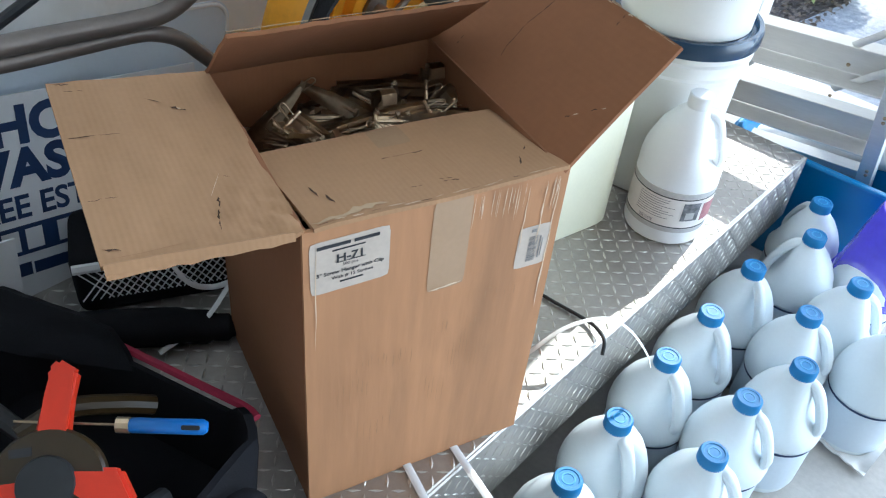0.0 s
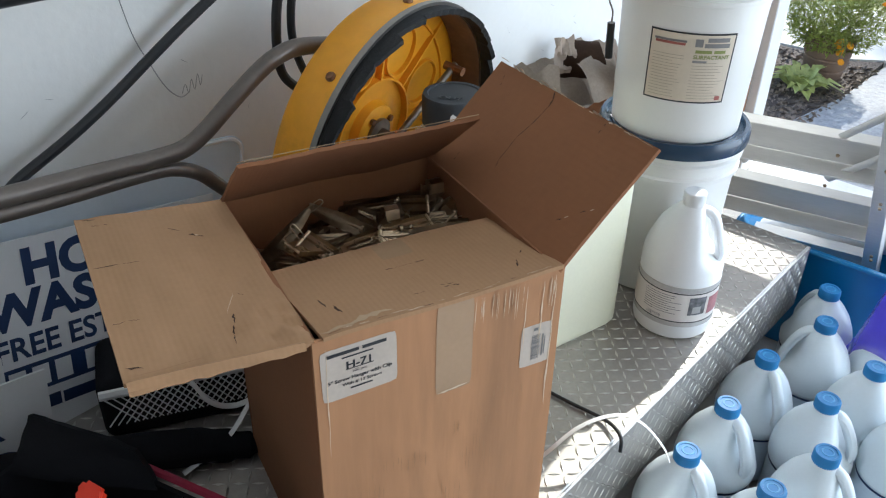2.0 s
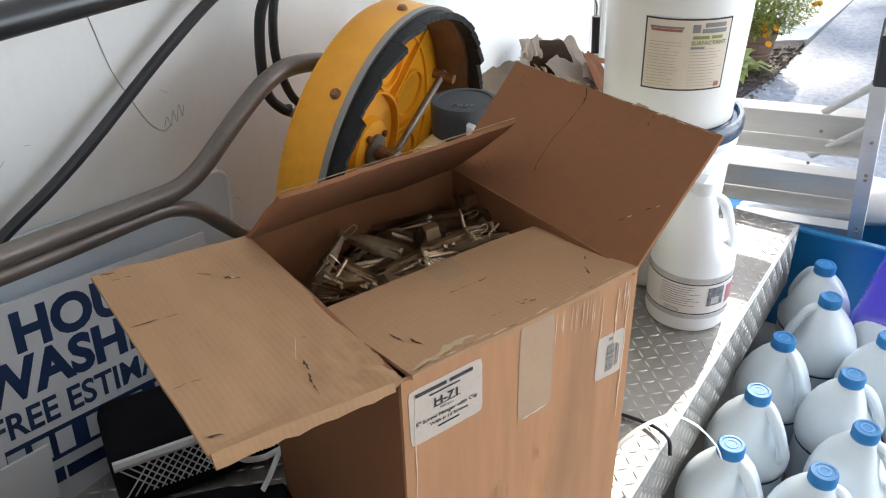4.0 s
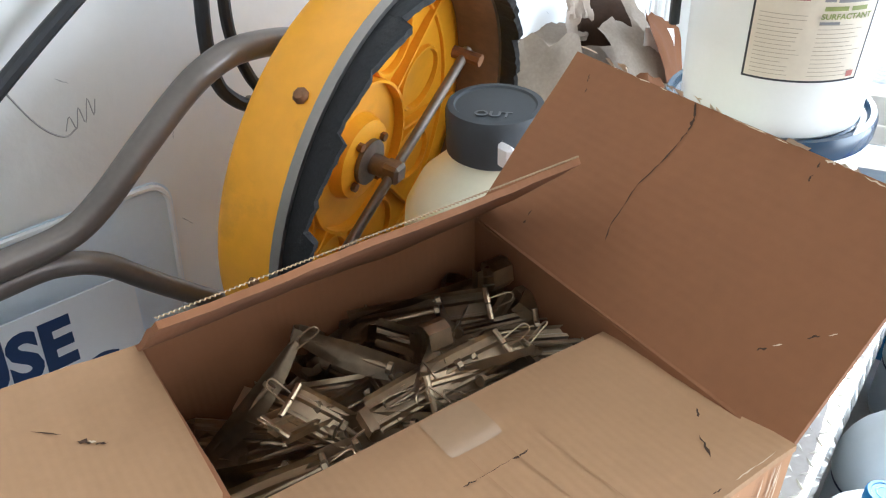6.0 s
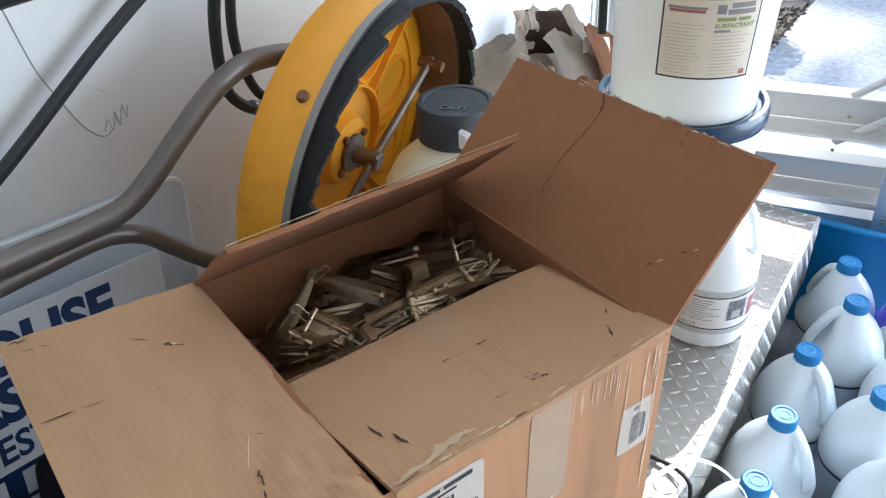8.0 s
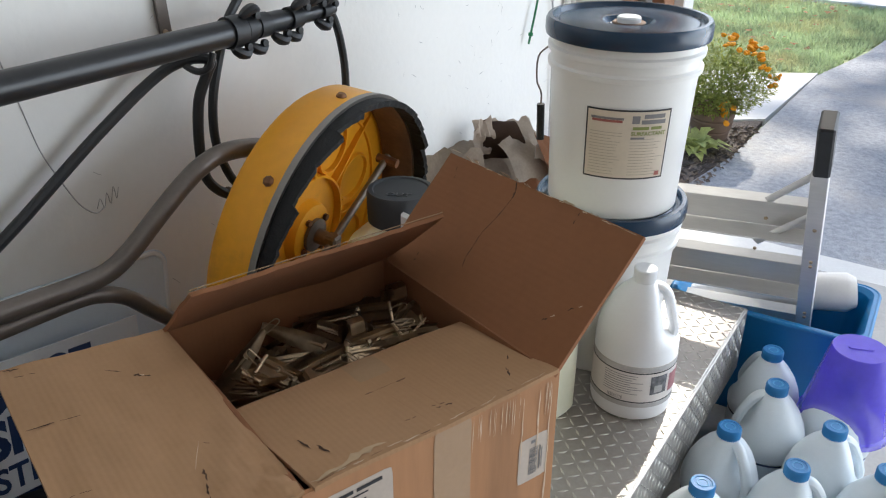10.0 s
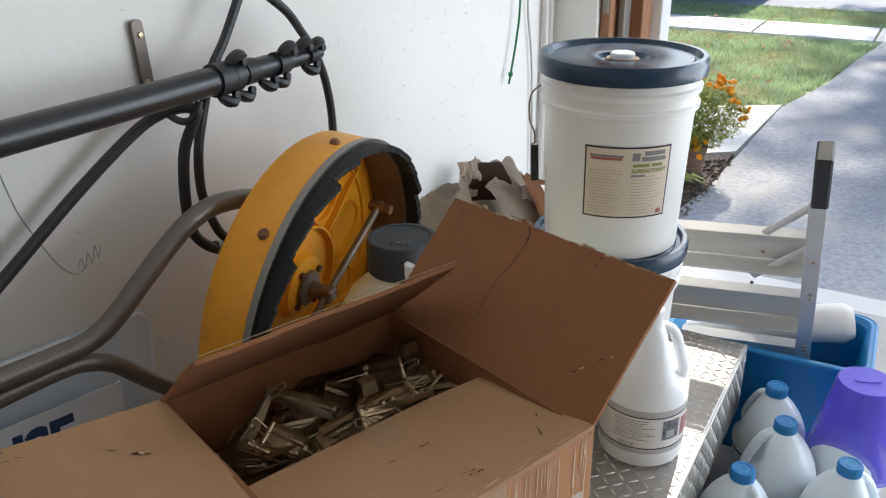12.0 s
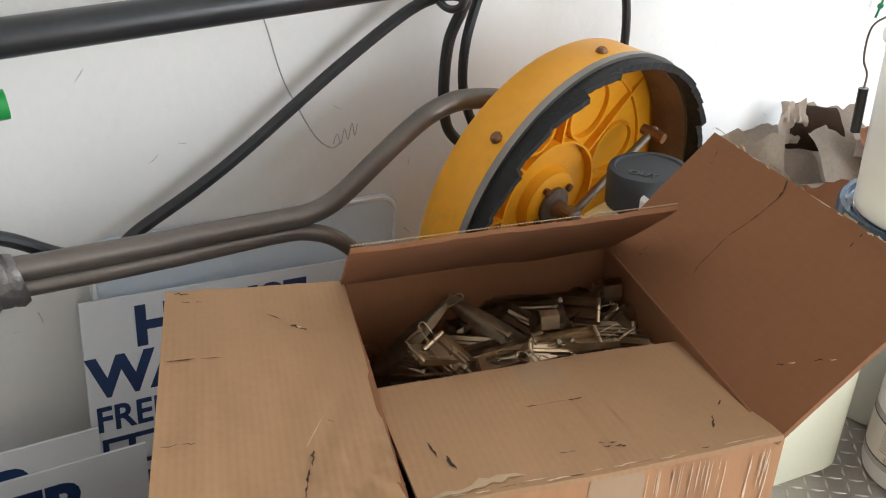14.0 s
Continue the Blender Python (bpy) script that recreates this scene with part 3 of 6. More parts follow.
structure("far_hedge", boxbm((-60, 24, GZ), (60, 26, 3.2), 0.3), M_LEAF, "far green hedge across the street")


# ---- platform of diamond plate ----
DECK = pose(-0.268, 1.812, 0)
deck = thing("diamond_plate_platform", DECK, "worn aluminium diamond plate platform, dusty and sunlit at its edge", "platform")
part("top_plate", boxbm((-0.70, -3.4, DECK_Z - 0.006), (-0.004, 0, DECK_Z), 0.002), M_PLATE, deck)
part("side_skirt", boxbm((-0.008, -3.4, DECK_Z - 0.165), (0.0, 0, DECK_Z - 0.003), 0.0025), M_PLATE, deck, "diamond plate skirt")
part("end_skirt", boxbm((-0.70, 0.001, DECK_Z - 0.165), (0.0, 0.006, DECK_Z - 0.003), 0.002), M_PLATE, deck, "diamond plate skirt")
for x, y in ((-0.64, -0.06), (-0.12, -0.06), (-0.64, -1.6), (-0.12, -1.6), (-0.64, -3.2), (-0.12, -3.2)):
    part("leg", boxbm((x - 0.04, y - 0.04, 0.0), (x + 0.04, y + 0.04, DECK_Z - 0.006), 0.004), M_DARK, deck)


def treads():
    verts, faces = [], []
    def one(c, along, across, out):
        i = len(verts)
        L, W, Hh = 0.0108, 0.0027, 0.0013
        for p in (c - along * L, c + along * L, c - across * W, c + across * W, c - along * L * 0.55 + out * Hh, c + along * L * 0.55 + out * Hh):
            verts.append(tuple(p))
        faces.extend(((i, i + 2, i + 4), (i, i + 4, i + 3), (i + 2, i + 5, i + 4), (i + 3, i + 4, i + 5), (i + 2, i + 1, i + 5), (i + 3, i + 5, i + 1)))
    d = 0.0215
    s = math.sqrt(0.5)
    for top in (True, False):
        o = Vector((0, 0, 1)) if top else Vector((1, 0, 0))
        ax = Vector((1, 0, 0)) if top else Vector((0, 0, 1))
        ay = Vector((0, 1, 0))
        wide = 0.69 if top else 0.155
        for i in range(int(wide / d)):
            for j in range(int(2.35 / d)):
                u, v = 0.012 + i * d, -0.012 - j * d
                c = Vector((-u, v, DECK_Z + 0.0002)) if top else Vector((0.0002, v, DECK_Z - 0.008 - u))
                k = 1 if (i + j) % 2 else -1
                one(c, (ax * s * k + ay * s), (ay * s - ax * s * k), o)
    me = bpy.data.meshes.new("tread_pattern")
    me.from_pydata(verts, [], faces)
    tagged(part("tread_pattern", me, M_TREAD, deck, "raised crosswise tread bumps"), kind="stuff")


treads()

# ---- the cardboard box ----
BW, BD, BH = 0.314, 0.337, 0.455
BOX = pose(-0.370, 0.457, DECK_Z, 0, 0, 70)
carton = thing("cardboard_box", BOX, "worn open cardboard box full of metal gutter hangers", "cardboard box")


def sheet(p00, p10, p11, p01, nx=14, ny=10, thick=0.005, wob=0.002, seed=0, ragged=0.0):
    """A warped board between four corners, with thickness."""
    bm = bmesh.new()
    a, b, c, d = [Vector(p) for p in (p00, p10, p11, p01)]
    nrm = (b - a).cross(d - a).normalized()
    grids = []
    for side in (0, 1):
        g = []
        for j in range(ny + 1):
            row = []
            for i in range(nx + 1):
                u, v = i / nx, j / ny
                vv = v
                if ragged and j == ny:
                    vv = v + ragged * (noise.noise(Vector((i * 0.9, seed, 1.3))))
                p = a * (1 - u) * (1 - vv) + b * u * (1 - vv) + c * u * vv + d * (1 - u) * vv
                k = noise.noise(Vector((u * 2.6 + seed * 7.1, v * 2.6, seed * 1.7))) + 0.4 * noise.noise(Vector((u * 8 + seed, v * 8, 3.1)))
                row.append(bm.verts.new(p + nrm * (k * wob + (thick if side else 0))))
            g.append(row)
        grids.append(g)
    lo, hi = grids
    for j in range(ny):
        for i in range(nx):
            bm.faces.new((lo[j][i], lo[j + 1][i], lo[j + 1][i + 1], lo[j][i + 1]))
            bm.faces.new((hi[j][i], hi[j][i + 1], hi[j + 1][i + 1], hi[j + 1][i]))
    for i in range(nx):
        bm.faces.new((lo[0][i], lo[0][i + 1], hi[0][i + 1], hi[0][i]))
        bm.faces.new((lo[ny][i + 1], lo[ny][i], hi[ny][i], hi[ny][i + 1]))
    for j in range(ny):
        bm.faces.new((lo[j + 1][0], lo[j][0], hi[j][0], hi[j + 1][0]))
        bm.faces.new((lo[j][nx], lo[j + 1][nx], hi[j + 1][nx], hi[j][nx]))
    return bm


T = 0.005
front = part("front_panel", sheet((0, 0, 0), (0, 0, BH), (BW, 0, BH), (BW, 0, 0), wob=0.0015, seed=1), M_CARD_RUB, carton, "rubbed orange-brown front panel")
# back, left and right panels take the darker board colour for their shade
part("back_panel", sheet((0, BD, 0), (BW, BD, 0), (BW, BD, BH), (0, BD, BH), wob=0.002, seed=2), M_CARD_SHADED, carton)
part("left_panel", sheet((0, 0.004, 0), (0, BD, 0), (0, BD, BH), (0, 0.004, BH), wob=0.002, seed=3), M_CARD_SHADED, carton)
part("right_panel", sheet((BW - 0.004, 0.004, 0), (BW - 0.004, 0.004, BH), (BW - 0.004, BD, BH), (BW - 0.004, BD, 0), wob=0.002, seed=4), M_CARD_SHADED, carton)
part("bottom_panel", boxbm((0.006, 0.008, 0.002), (BW - 0.006, BD - 0.006, 0.008)), M_CARD, carton)
flap_f = part("front_flap", sheet((0.012, -0.003, BH), (BW - 0.004, -0.003, BH), (BW - 0.003, 0.163, BH - 0.020), (0.004, 0.165, BH - 0.020), wob=0.003, seed=5), M_CARD, carton, "front flap folded inwards")
flap_l = part("left_flap", sheet((0.003, 0.0, BH), (-0.18, 0.008, BH + 0.011), (-0.178, 0.339, BH + 0.015), (0.003, BD, BH), nx=34, ny=46, wob=0.004, seed=6), M_CARD, carton, "left flap folded outwards, creased and torn")
for v in flap_l.data.vertices:
    d = math.hypot((v.co.x + 0.012) / 0.075, (v.co.y - 0.02) / 0.085)
    if d < 1:
        k = noise.noise(Vector((v.co.x * 55, v.co.y * 55, 2.2))) + 0.5 * noise.noise(Vector((v.co.x * 120, v.co.y * 120, 5.1)))
        v.co.z += (1 - d) ** 0.7 * (0.005 - 0.013 * abs(k))
part("folded_lip", sheet((-0.178, 0.006, BH + 0.014), (-0.006, 0.000, BH + 0.004), (-0.006, -0.003, BH - 0.006), (-0.178, 0.001, BH + 0.001), nx=14, ny=3, thick=0.003, wob=0.003, seed=16, ragged=0.2), M_CARD, flap_l, "crumpled edge folded down")
# back and right flaps: backlit shade painted in by the darker board colour
flap_b = part("back_flap", sheet((0.0, BD, BH), (BW, BD, BH), (BW + 0.012, 0.229, BH + 0.10), (0.0, 0.22, BH + 0.104), nx=20, ny=6, wob=0.003, seed=7, ragged=0.03), M_CARD_SHADED, carton, "back flap leaning inwards with a torn edge")
flap_r = part("right_flap", sheet((BW - 0.006, 0.0, BH - 0.006), (BW + 0.124, 0.005, BH + 0.121), (BW + 0.130, 0.361, BH + 0.111), (BW - 0.006, BD, BH - 0.006), nx=10, ny=16, wob=0.0012, seed=8), M_CARD_SHADED, carton, "right flap standing open, cracked")


def on_panel(parent, name, bm, material, o, right, upv, label=""):
    """A thin piece lying on a panel of the box, in the box's own frame."""
    return lay_on(part(name, bm, material, parent, label, frame_matrix(o, right, upv)), parent)


def tear(length, width, seed, steps=9):
    """A ragged sliver of torn board."""
    bm = bmesh.new()
    up, dn = [], []
    for i in range(steps + 1):
        u = i / steps
        mid = 0.25 * width * noise.noise(Vector((u * 5, seed * 3.3, 0))) * 3
        w = width * (0.2 + 0.8 * abs(noise.noise(Vector((u * 6, seed * 1.9, 4))))) * (1 - abs(2 * u - 1) ** 3)
        up.append(bm.verts.new((u * length, mid + w, 0.0004)))
        dn.append(bm.verts.new((u * length, mid - w, 0.0004)))
    for i in range(steps):
        bm.faces.new((dn[i], dn[i + 1], up[i + 1], up[i]))
    return bm


# front panel: right = +x of the box, up = +z, out = -y
FO = lambda x, z: (x, -0.0068, z)
lab = on_panel(front, "shipping_label", grid_patch(0.088, 0.070, 10, 8, 0.003), M_OLDPAPER, FO(0.051, 0.405), (1, 0, 0.015), (0, 0, 1), "creased white paper label")
W_PT = Matrix.Translation((0, 0, 0.0010))
def follow(ob, parent):
    """Print on a label: it follows the board in the box's frame, one level up."""
    m = parent.matrix_basis
    inv = m.inverted()
    out = m.to_3x3() @ Vector((0, 0, 1))
    for v in ob.data.vertices:
        p = m @ (ob.matrix_basis @ v.co)
        hit, place, _, _ = front.ray_cast(p + out * 0.05, -out, distance=0.12)
        if hit:
            v.co = ob.matrix_basis.inverted() @ (inv @ (place + out * (0.0010 + v.co.z)))
    return ob


def label_words(text, size, x, y, bold=0.0, sq=1.0):
    return follow(part("print", words(text, size, bold, 0.0, sq, 'CENTER'), M_INK, lab, "", Matrix.Translation((x, y, 0.0010))), lab)
label_words("H-71", 0.0135, 0, 0.0045, 0.0004, 1.15)
label_words("500 pcs.", 0.0055, 0, -0.0025)
label_words("5\" Screw Hanger with Clip", 0.0066, 0, -0.0110, 0.00015, 1.05)
label_words("With # 12 Screws", 0.0060, 0.002, -0.0185, 0.0001, 1.05)
for bar_row in ([(-0.036, 0.0250, 0.036, 0.0042), (0.004, 0.0250, 0.028, 0.0042), (-0.020, 0.0195, 0.036, 0.0018), (-0.016, 0.0030, 0.032, 0.0009), (-0.012, -0.0245, 0.026, 0.0020)]):
    follow(part("print", bars([bar_row], 0.0002), M_INK, lab, "", W_PT), lab)
code = on_panel(front, "barcode_label", grid_patch(0.042, 0.062, 5, 6, 0.002), M_OLDPAPER, FO(0.281, 0.352), (1, 0, 0), (0, 0, 1), "small white barcode label")
random.seed(4)
for bar_row in ([(-0.006, -0.022 + 0.0016 * i, 0.012, random.choice((0.0005, 0.0008, 0.0011))) for i in range(24)] + [(0.009, -0.020, 0.0018, 0.034), (0.0125, -0.018, 0.0012, 0.028), (-0.004, 0.022, 0.006, 0.004)]):
    follow(part("print", bars([bar_row], 0.0002), M_INKSOFT, code, "", W_PT), code)
on_panel(front, "tape_strip", grid_patch(0.048, 0.128, 5, 10, 0.003), M_TAPE, FO(0.168, BH - 0.066), (1, 0, 0), (0, 0, 1), "clear packing tape")
on_panel(front, "tape_edge", tear(0.042, 0.003, 7), M_SCUFF, FO(0.147, BH - 0.128), (1, 0, 0.05), (0, 0, 1))
srng = random.Random(77)
for cx, cz, n, tall, wide in ((0.175, 0.265, 4, 0.022, 0.010), (0.100, 0.235, 12, 0.026, 0.075), (0.060, 0.205, 7, 0.050, 0.040), (0.205, 0.205, 9, 0.060, 0.045), (0.235, 0.300, 4, 0.016, 0.020), (0.262, 0.285, 4, 0.018, 0.015), (0.170, 0.150, 5, 0.050, 0.030), (0.090, 0.120, 6, 0.060, 0.050), (0.215, 0.255, 4, 0.020, 0.025)):
    for q in range(n):
        tl = tall * srng.uniform(0.4, 1.1)
        on_panel(front, "scuff_mark", tear(tl, srng.uniform(0.0006, 0.0016), srng.uniform(0, 99), 6), M_SMUDGE, FO(cx + wide * (q / n - 0.5) + srng.uniform(-0.002, 0.002), cz + srng.uniform(-0.3, 0.3) * tall - tl / 2), (0.02, 0, 1), (-1, 0, 0))
for q in range(26):
    tl = srng.uniform(0.02, 0.05)
    on_panel(front, "flute_crease", tear(tl, srng.uniform(0.0005, 0.0013), srng.uniform(0, 99), 5), srng.choice((M_SCUFF, M_SMUDGE, M_SCUFF)), FO(0.19 + 0.115 * srng.random(), BH - 0.006 - tl), (0.02, 0, 1), (-1, 0, 0))
# worn upright ridges near the corners
for x, w, l, mm in ((0.012, 0.0016, 0.16, M_SCUFF), (0.302, 0.003, 0.2, M_SCUFF), (0.285, 0.0022, 0.12, M_SCUFF), (0.262, 0.002, 0.10, M_SCUFF)):
    on_panel(front, "worn_ridge", tear(l, w, x * 99, 16), mm, FO(x, BH - 0.01 - l), (0.01, 0, 1), (-1, 0, 0))

# front flap: tears, tape and a torn near corner
FN = Vector((0, 0.02, 0.163)).normalized()
def FF(x, y):
    return (x, y, BH - 0.0205 * y / 0.165 + 0.0066)
on_panel(flap_f, "tape_strip", grid_patch(0.042, 0.042, 5, 6, 0.002), M_TAPE, FF(0.156, 0.142), (1, 0, 0), (0, 1, -0.12), "clear packing tape")
def mark(panel, name, p, q, width, seed, material, upv):
    """A short ragged mark between two places on a panel."""
    d = Vector(q) - Vector(p)
    on_panel(panel, name, tear(d.length, width, seed, 6), material, p, tuple(d), tuple(Vector(upv).cross(d)))


for k, (x0, y0, x1, y1, w) in enumerate(((0.127, 0.098, 0.138, 0.098, 0.0030), (0.138, 0.098, 0.166, 0.099, 0.0009), (0.166, 0.099, 0.180, 0.099, 0.0026), (0.291, 0.060, 0.285, 0.053, 0.0018), (0.272, 0.041, 0.262, 0.023, 0.0026), (0.168, 0.028, 0.174, 0.027, 0.0022), (0.177, 0.027, 0.186, 0.025, 0.0026), (0.033, 0.072, 0.037, 0.049, 0.0024), (0.043, 0.051, 0.048, 0.032, 0.0042), (0.131, 0.031, 0.138, 0.030, 0.0020), (0.139, 0.030, 0.145, 0.030, 0.0016), (0.166, 0.034, 0.171, 0.033, 0.0018), (0.174, 0.032, 0.181, 0.031, 0.0016))):
    mark(flap_f, "tear", FF(x0, y0), FF(x1, y1), w, k + 40, M_CREASE, (0, 0.12, 1))
for k, x in enumerate((0.150, 0.176, 0.200)):
    mark(flap_f, "soft_crease", FF(x, 0.008), FF(x - 0.006, 0.120), 0.0009, k + 55, M_SMUDGE, (0, 0.12, 1))
on_panel(flap_f, "torn_corner", tear(0.085, 0.010, 61, 12), M_TORNPALE, FF(0.012, 0.006), (1, 0.10, -0.01), (-0.1, 1, -0.12), "pale torn paper at the corner")

# left flap
def FL(x, y):
    return (x, y, BH - 0.012 * x / 0.18 + 0.0068)
for k, (x0, y0, x1, y1, w, mm) in enumerate(((-0.170, 0.335, -0.154, 0.331, 0.0050, M_CREASE), (-0.162, 0.318, -0.152, 0.315, 0.0020, M_CREASE), (-0.148, 0.316, -0.142, 0.313, 0.0016, M_CREASE), (-0.082, 0.285, -0.066, 0.273, 0.0014, M_CREASE), (-0.059, 0.262, -0.051, 0.255, 0.0034, M_CREASE), (-0.053, 0.258, -0.049, 0.254, 0.0022, M_SCUFF), (-0.050, 0.253, -0.043, 0.249, 0.0018, M_CREASE), (-0.174, 0.218, -0.146, 0.216, 0.0030, M_CREASE), (-0.144, 0.216, -0.122, 0.213, 0.0010, M_CREASE), (-0.174, 0.103, -0.160, 0.104, 0.0018, M_CREASE), (-0.158, 0.104, -0.146, 0.102, 0.0020, M_CREASE), (-0.042, 0.115, -0.036, 0.110, 0.0012, M_CREASE), (-0.063, 0.082, -0.044, 0.120, 0.0008, M_SCUFF), (-0.057, 0.080, -0.060, 0.060, 0.0028, M_CREASE), (-0.062, 0.058, -0.066, 0.044, 0.0022, M_CREASE), (-0.066, 0.044, -0.069, 0.026, 0.0014, M_CREASE), (-0.174, 0.028, -0.158, 0.023, 0.0030, M_CREASE), (-0.176, 0.014, -0.070, 0.022, 0.0010, M_SMUDGE))):
    mark(flap_l, "tear", FL(x0, y0), FL(x1, y1), w, k + 70, mm, (0.06, 0, 1))

# right flap: a long crack and small nail holes
RU = Vector((0.126, 0, 0.117)).normalized()
def FR(u, y):
    p = Vector((BW, 0, BH)) + RU * u + Vector((-0.68, 0, 0.73)) * (0.0062 + 0.028 * u)
    return (p.x, y, p.z)
crack_line = [(0.171, 0.218), (0.160, 0.210), (0.148, 0.207), (0.137, 0.207), (0.115, 0.209), (0.092, 0.214), (0.073, 0.212), (0.053, 0.211), (0.041, 0.206)]
for k, ((u0, y0), (u1, y1)) in enumerate(zip(crack_line, crack_line[1:])):
    d = Vector(FR(u1, y1)) - Vector(FR(u0, y0))
    on_panel(flap_r, "crack", tear(d.length * 1.08, 0.0032 if k < 2 else 0.0015, k + 130, 5), M_CREASE, FR(u0, y0), tuple(d), tuple(Vector((-0.68, 0, 0.73)).cross(d)))
for k, (u0, y0, u1, y1, w) in enumerate(((0.156, 0.330, 0.148, 0.326, 0.0022), (0.143, 0.322, 0.139, 0.320, 0.0020), (0.028, 0.286, 0.022, 0.285, 0.0018), (0.018, 0.284, 0.014, 0.284, 0.0020), (0.168, 0.101, 0.163, 0.100, 0.0016), (0.158, 0.100, 0.152, 0.099, 0.0014), (0.036, 0.055, 0.041, 0.050, 0.0018), (0.044, 0.048, 0.049, 0.043, 0.0016), (0.060, 0.033, 0.066, 0.027, 0.0018), (0.069, 0.023, 0.073, 0.019, 0.0014))):
    mark(flap_r, "nail_hole", FR(u0, y0), FR(u1, y1), w, k + 90, M_SCUFF if k in (7, 9) else M_CREASE, (-0.68, 0, 0.73))
wear = random.Random(77)
for k in range(17):
    on_panel(flap_r, "worn_edge", tear(wear.uniform(0.008, 0.026), wear.uniform(0.0006, 0.0022), k + 300, 6), M_SCUFF, FR(0.1715 + wear.uniform(-0.001, 0.001), 0.012 + 0.0196 * k), (0, 1, 0), tuple(-RU))
for k in range(15):
    on_panel(flap_f, "worn_edge", tear(wear.uniform(0.006, 0.022), wear.uniform(0.0006, 0.0024), k + 330, 6), M_SCUFF if k % 3 else M_CREASE, FF(0.016 + 0.0186 * k, 0.0005 + wear.uniform(0, 0.003)), (1, 0.02, 0), (-0.02, 1, -0.12))
# corrugated edge of the back flap
edge = bmesh.new()
for k in range(105):
    u = (k + 0.5) / 105
    x, y, z = BW * u + 0.012 * u, 0.221 + 0.008 * u, BH + 0.1055 - 0.004 * u
    tube([(x - 0.0011, y, z), (x, y - 0.0022, z + 0.0006), (x + 0.0011, y, z)], 0.0006, 4, edge)
part("corrugation", edge, M_TORNPALE, flap_b, "open corrugated edge")


# ---- metal hangers in the box ----
def hanger_body(kind):
    """A strip of bent sheet metal: a ribbed plank, a tapering blade or a short clip, with rolled and folded ends."""
    bm = bmesh.new()
    L, n = (0.120, 0.112, 0.078)[kind], 10
    if kind == 1:
        prof = [(-0.0090, 0.0030), (-0.0045, 0.0007), (0.0, 0.0), (0.0045, 0.0007), (0.0090, 0.0030)]
    else:
        prof = [(-0.0150, 0.0070), (-0.0142, 0.0), (-0.0100, 0.0), (-0.0085, 0.0035), (-0.0060, 0.0035), (-0.0045, 0.0), (0.0045, 0.0), (0.0060, 0.0035), (0.0085, 0.0035), (0.0100, 0.0), (0.0142, 0.0), (0.0150, 0.0070)]
    rows = []
    for i in range(n + 1):
        u = i / n
        s = 1.0 if kind != 1 else 1.15 * math.sin(math.pi * (0.16 + 0.74 * u)) + 0.1
        bow = (0.004, 0.011, 0.002)[kind] * math.sin(u * math.pi)
        rows.append([bm.verts.new((L * u, y * s, z + bow)) for y, z in prof])
    for a, b in zip(rows, rows[1:]):
        for i in range(len(prof) - 1):
            bm.faces.new((a[i], a[i + 1], b[i + 1], b[i]))
    clip = [(0, 0.003), (-0.007, 0.001), (-0.0095, -0.008), (-0.006, -0.016), (0.008, -0.018), (0.016, -0.012)]
    for line, w in ((clip, 0.0100 if kind != 1 else 0.0055),):
        prev = None
        for x, z in line:
            cur = (bm.verts.new((x, -w, z)), bm.verts.new((x, w, z)))
            if prev:
                bm.faces.new((prev[0], prev[1], cur[1], cur[0]))
            prev = cur
    bmesh.ops.solidify(bm, geom=list(bm.faces), thickness=0.0008)
    w = 0.0045 if kind != 1 else 0.004
    tube(glide([(L - 0.004, -w, 0.004), (L + 0.010, -w, 0.012), (L + 0.018, -w * 0.7, 0.016), (L + 0.018, w * 0.7, 0.016), (L + 0.010, w, 0.012), (L - 0.004, w, 0.004)], 3), 0.0008, 5, bm)
    if kind != 1:
        tube([(L - 0.002, -0.0145, 0.0055), (L - 0.002, -0.0006, 0.0055)], 0.0026, 8, bm)
        tube([(L - 0.002, 0.0006, 0.0055), (L - 0.002, 0.0145, 0.0055)], 0.0026, 8, bm)
    return bm


screw_mesh = mesh_of(lathe([(0, -0.052), (0.0016, -0.045), (0.0022, 0.0), (0.0022, 0.012), (0.0052, 0.013), (0.0052, 0.017), (0, 0.018)], 8), "screw")


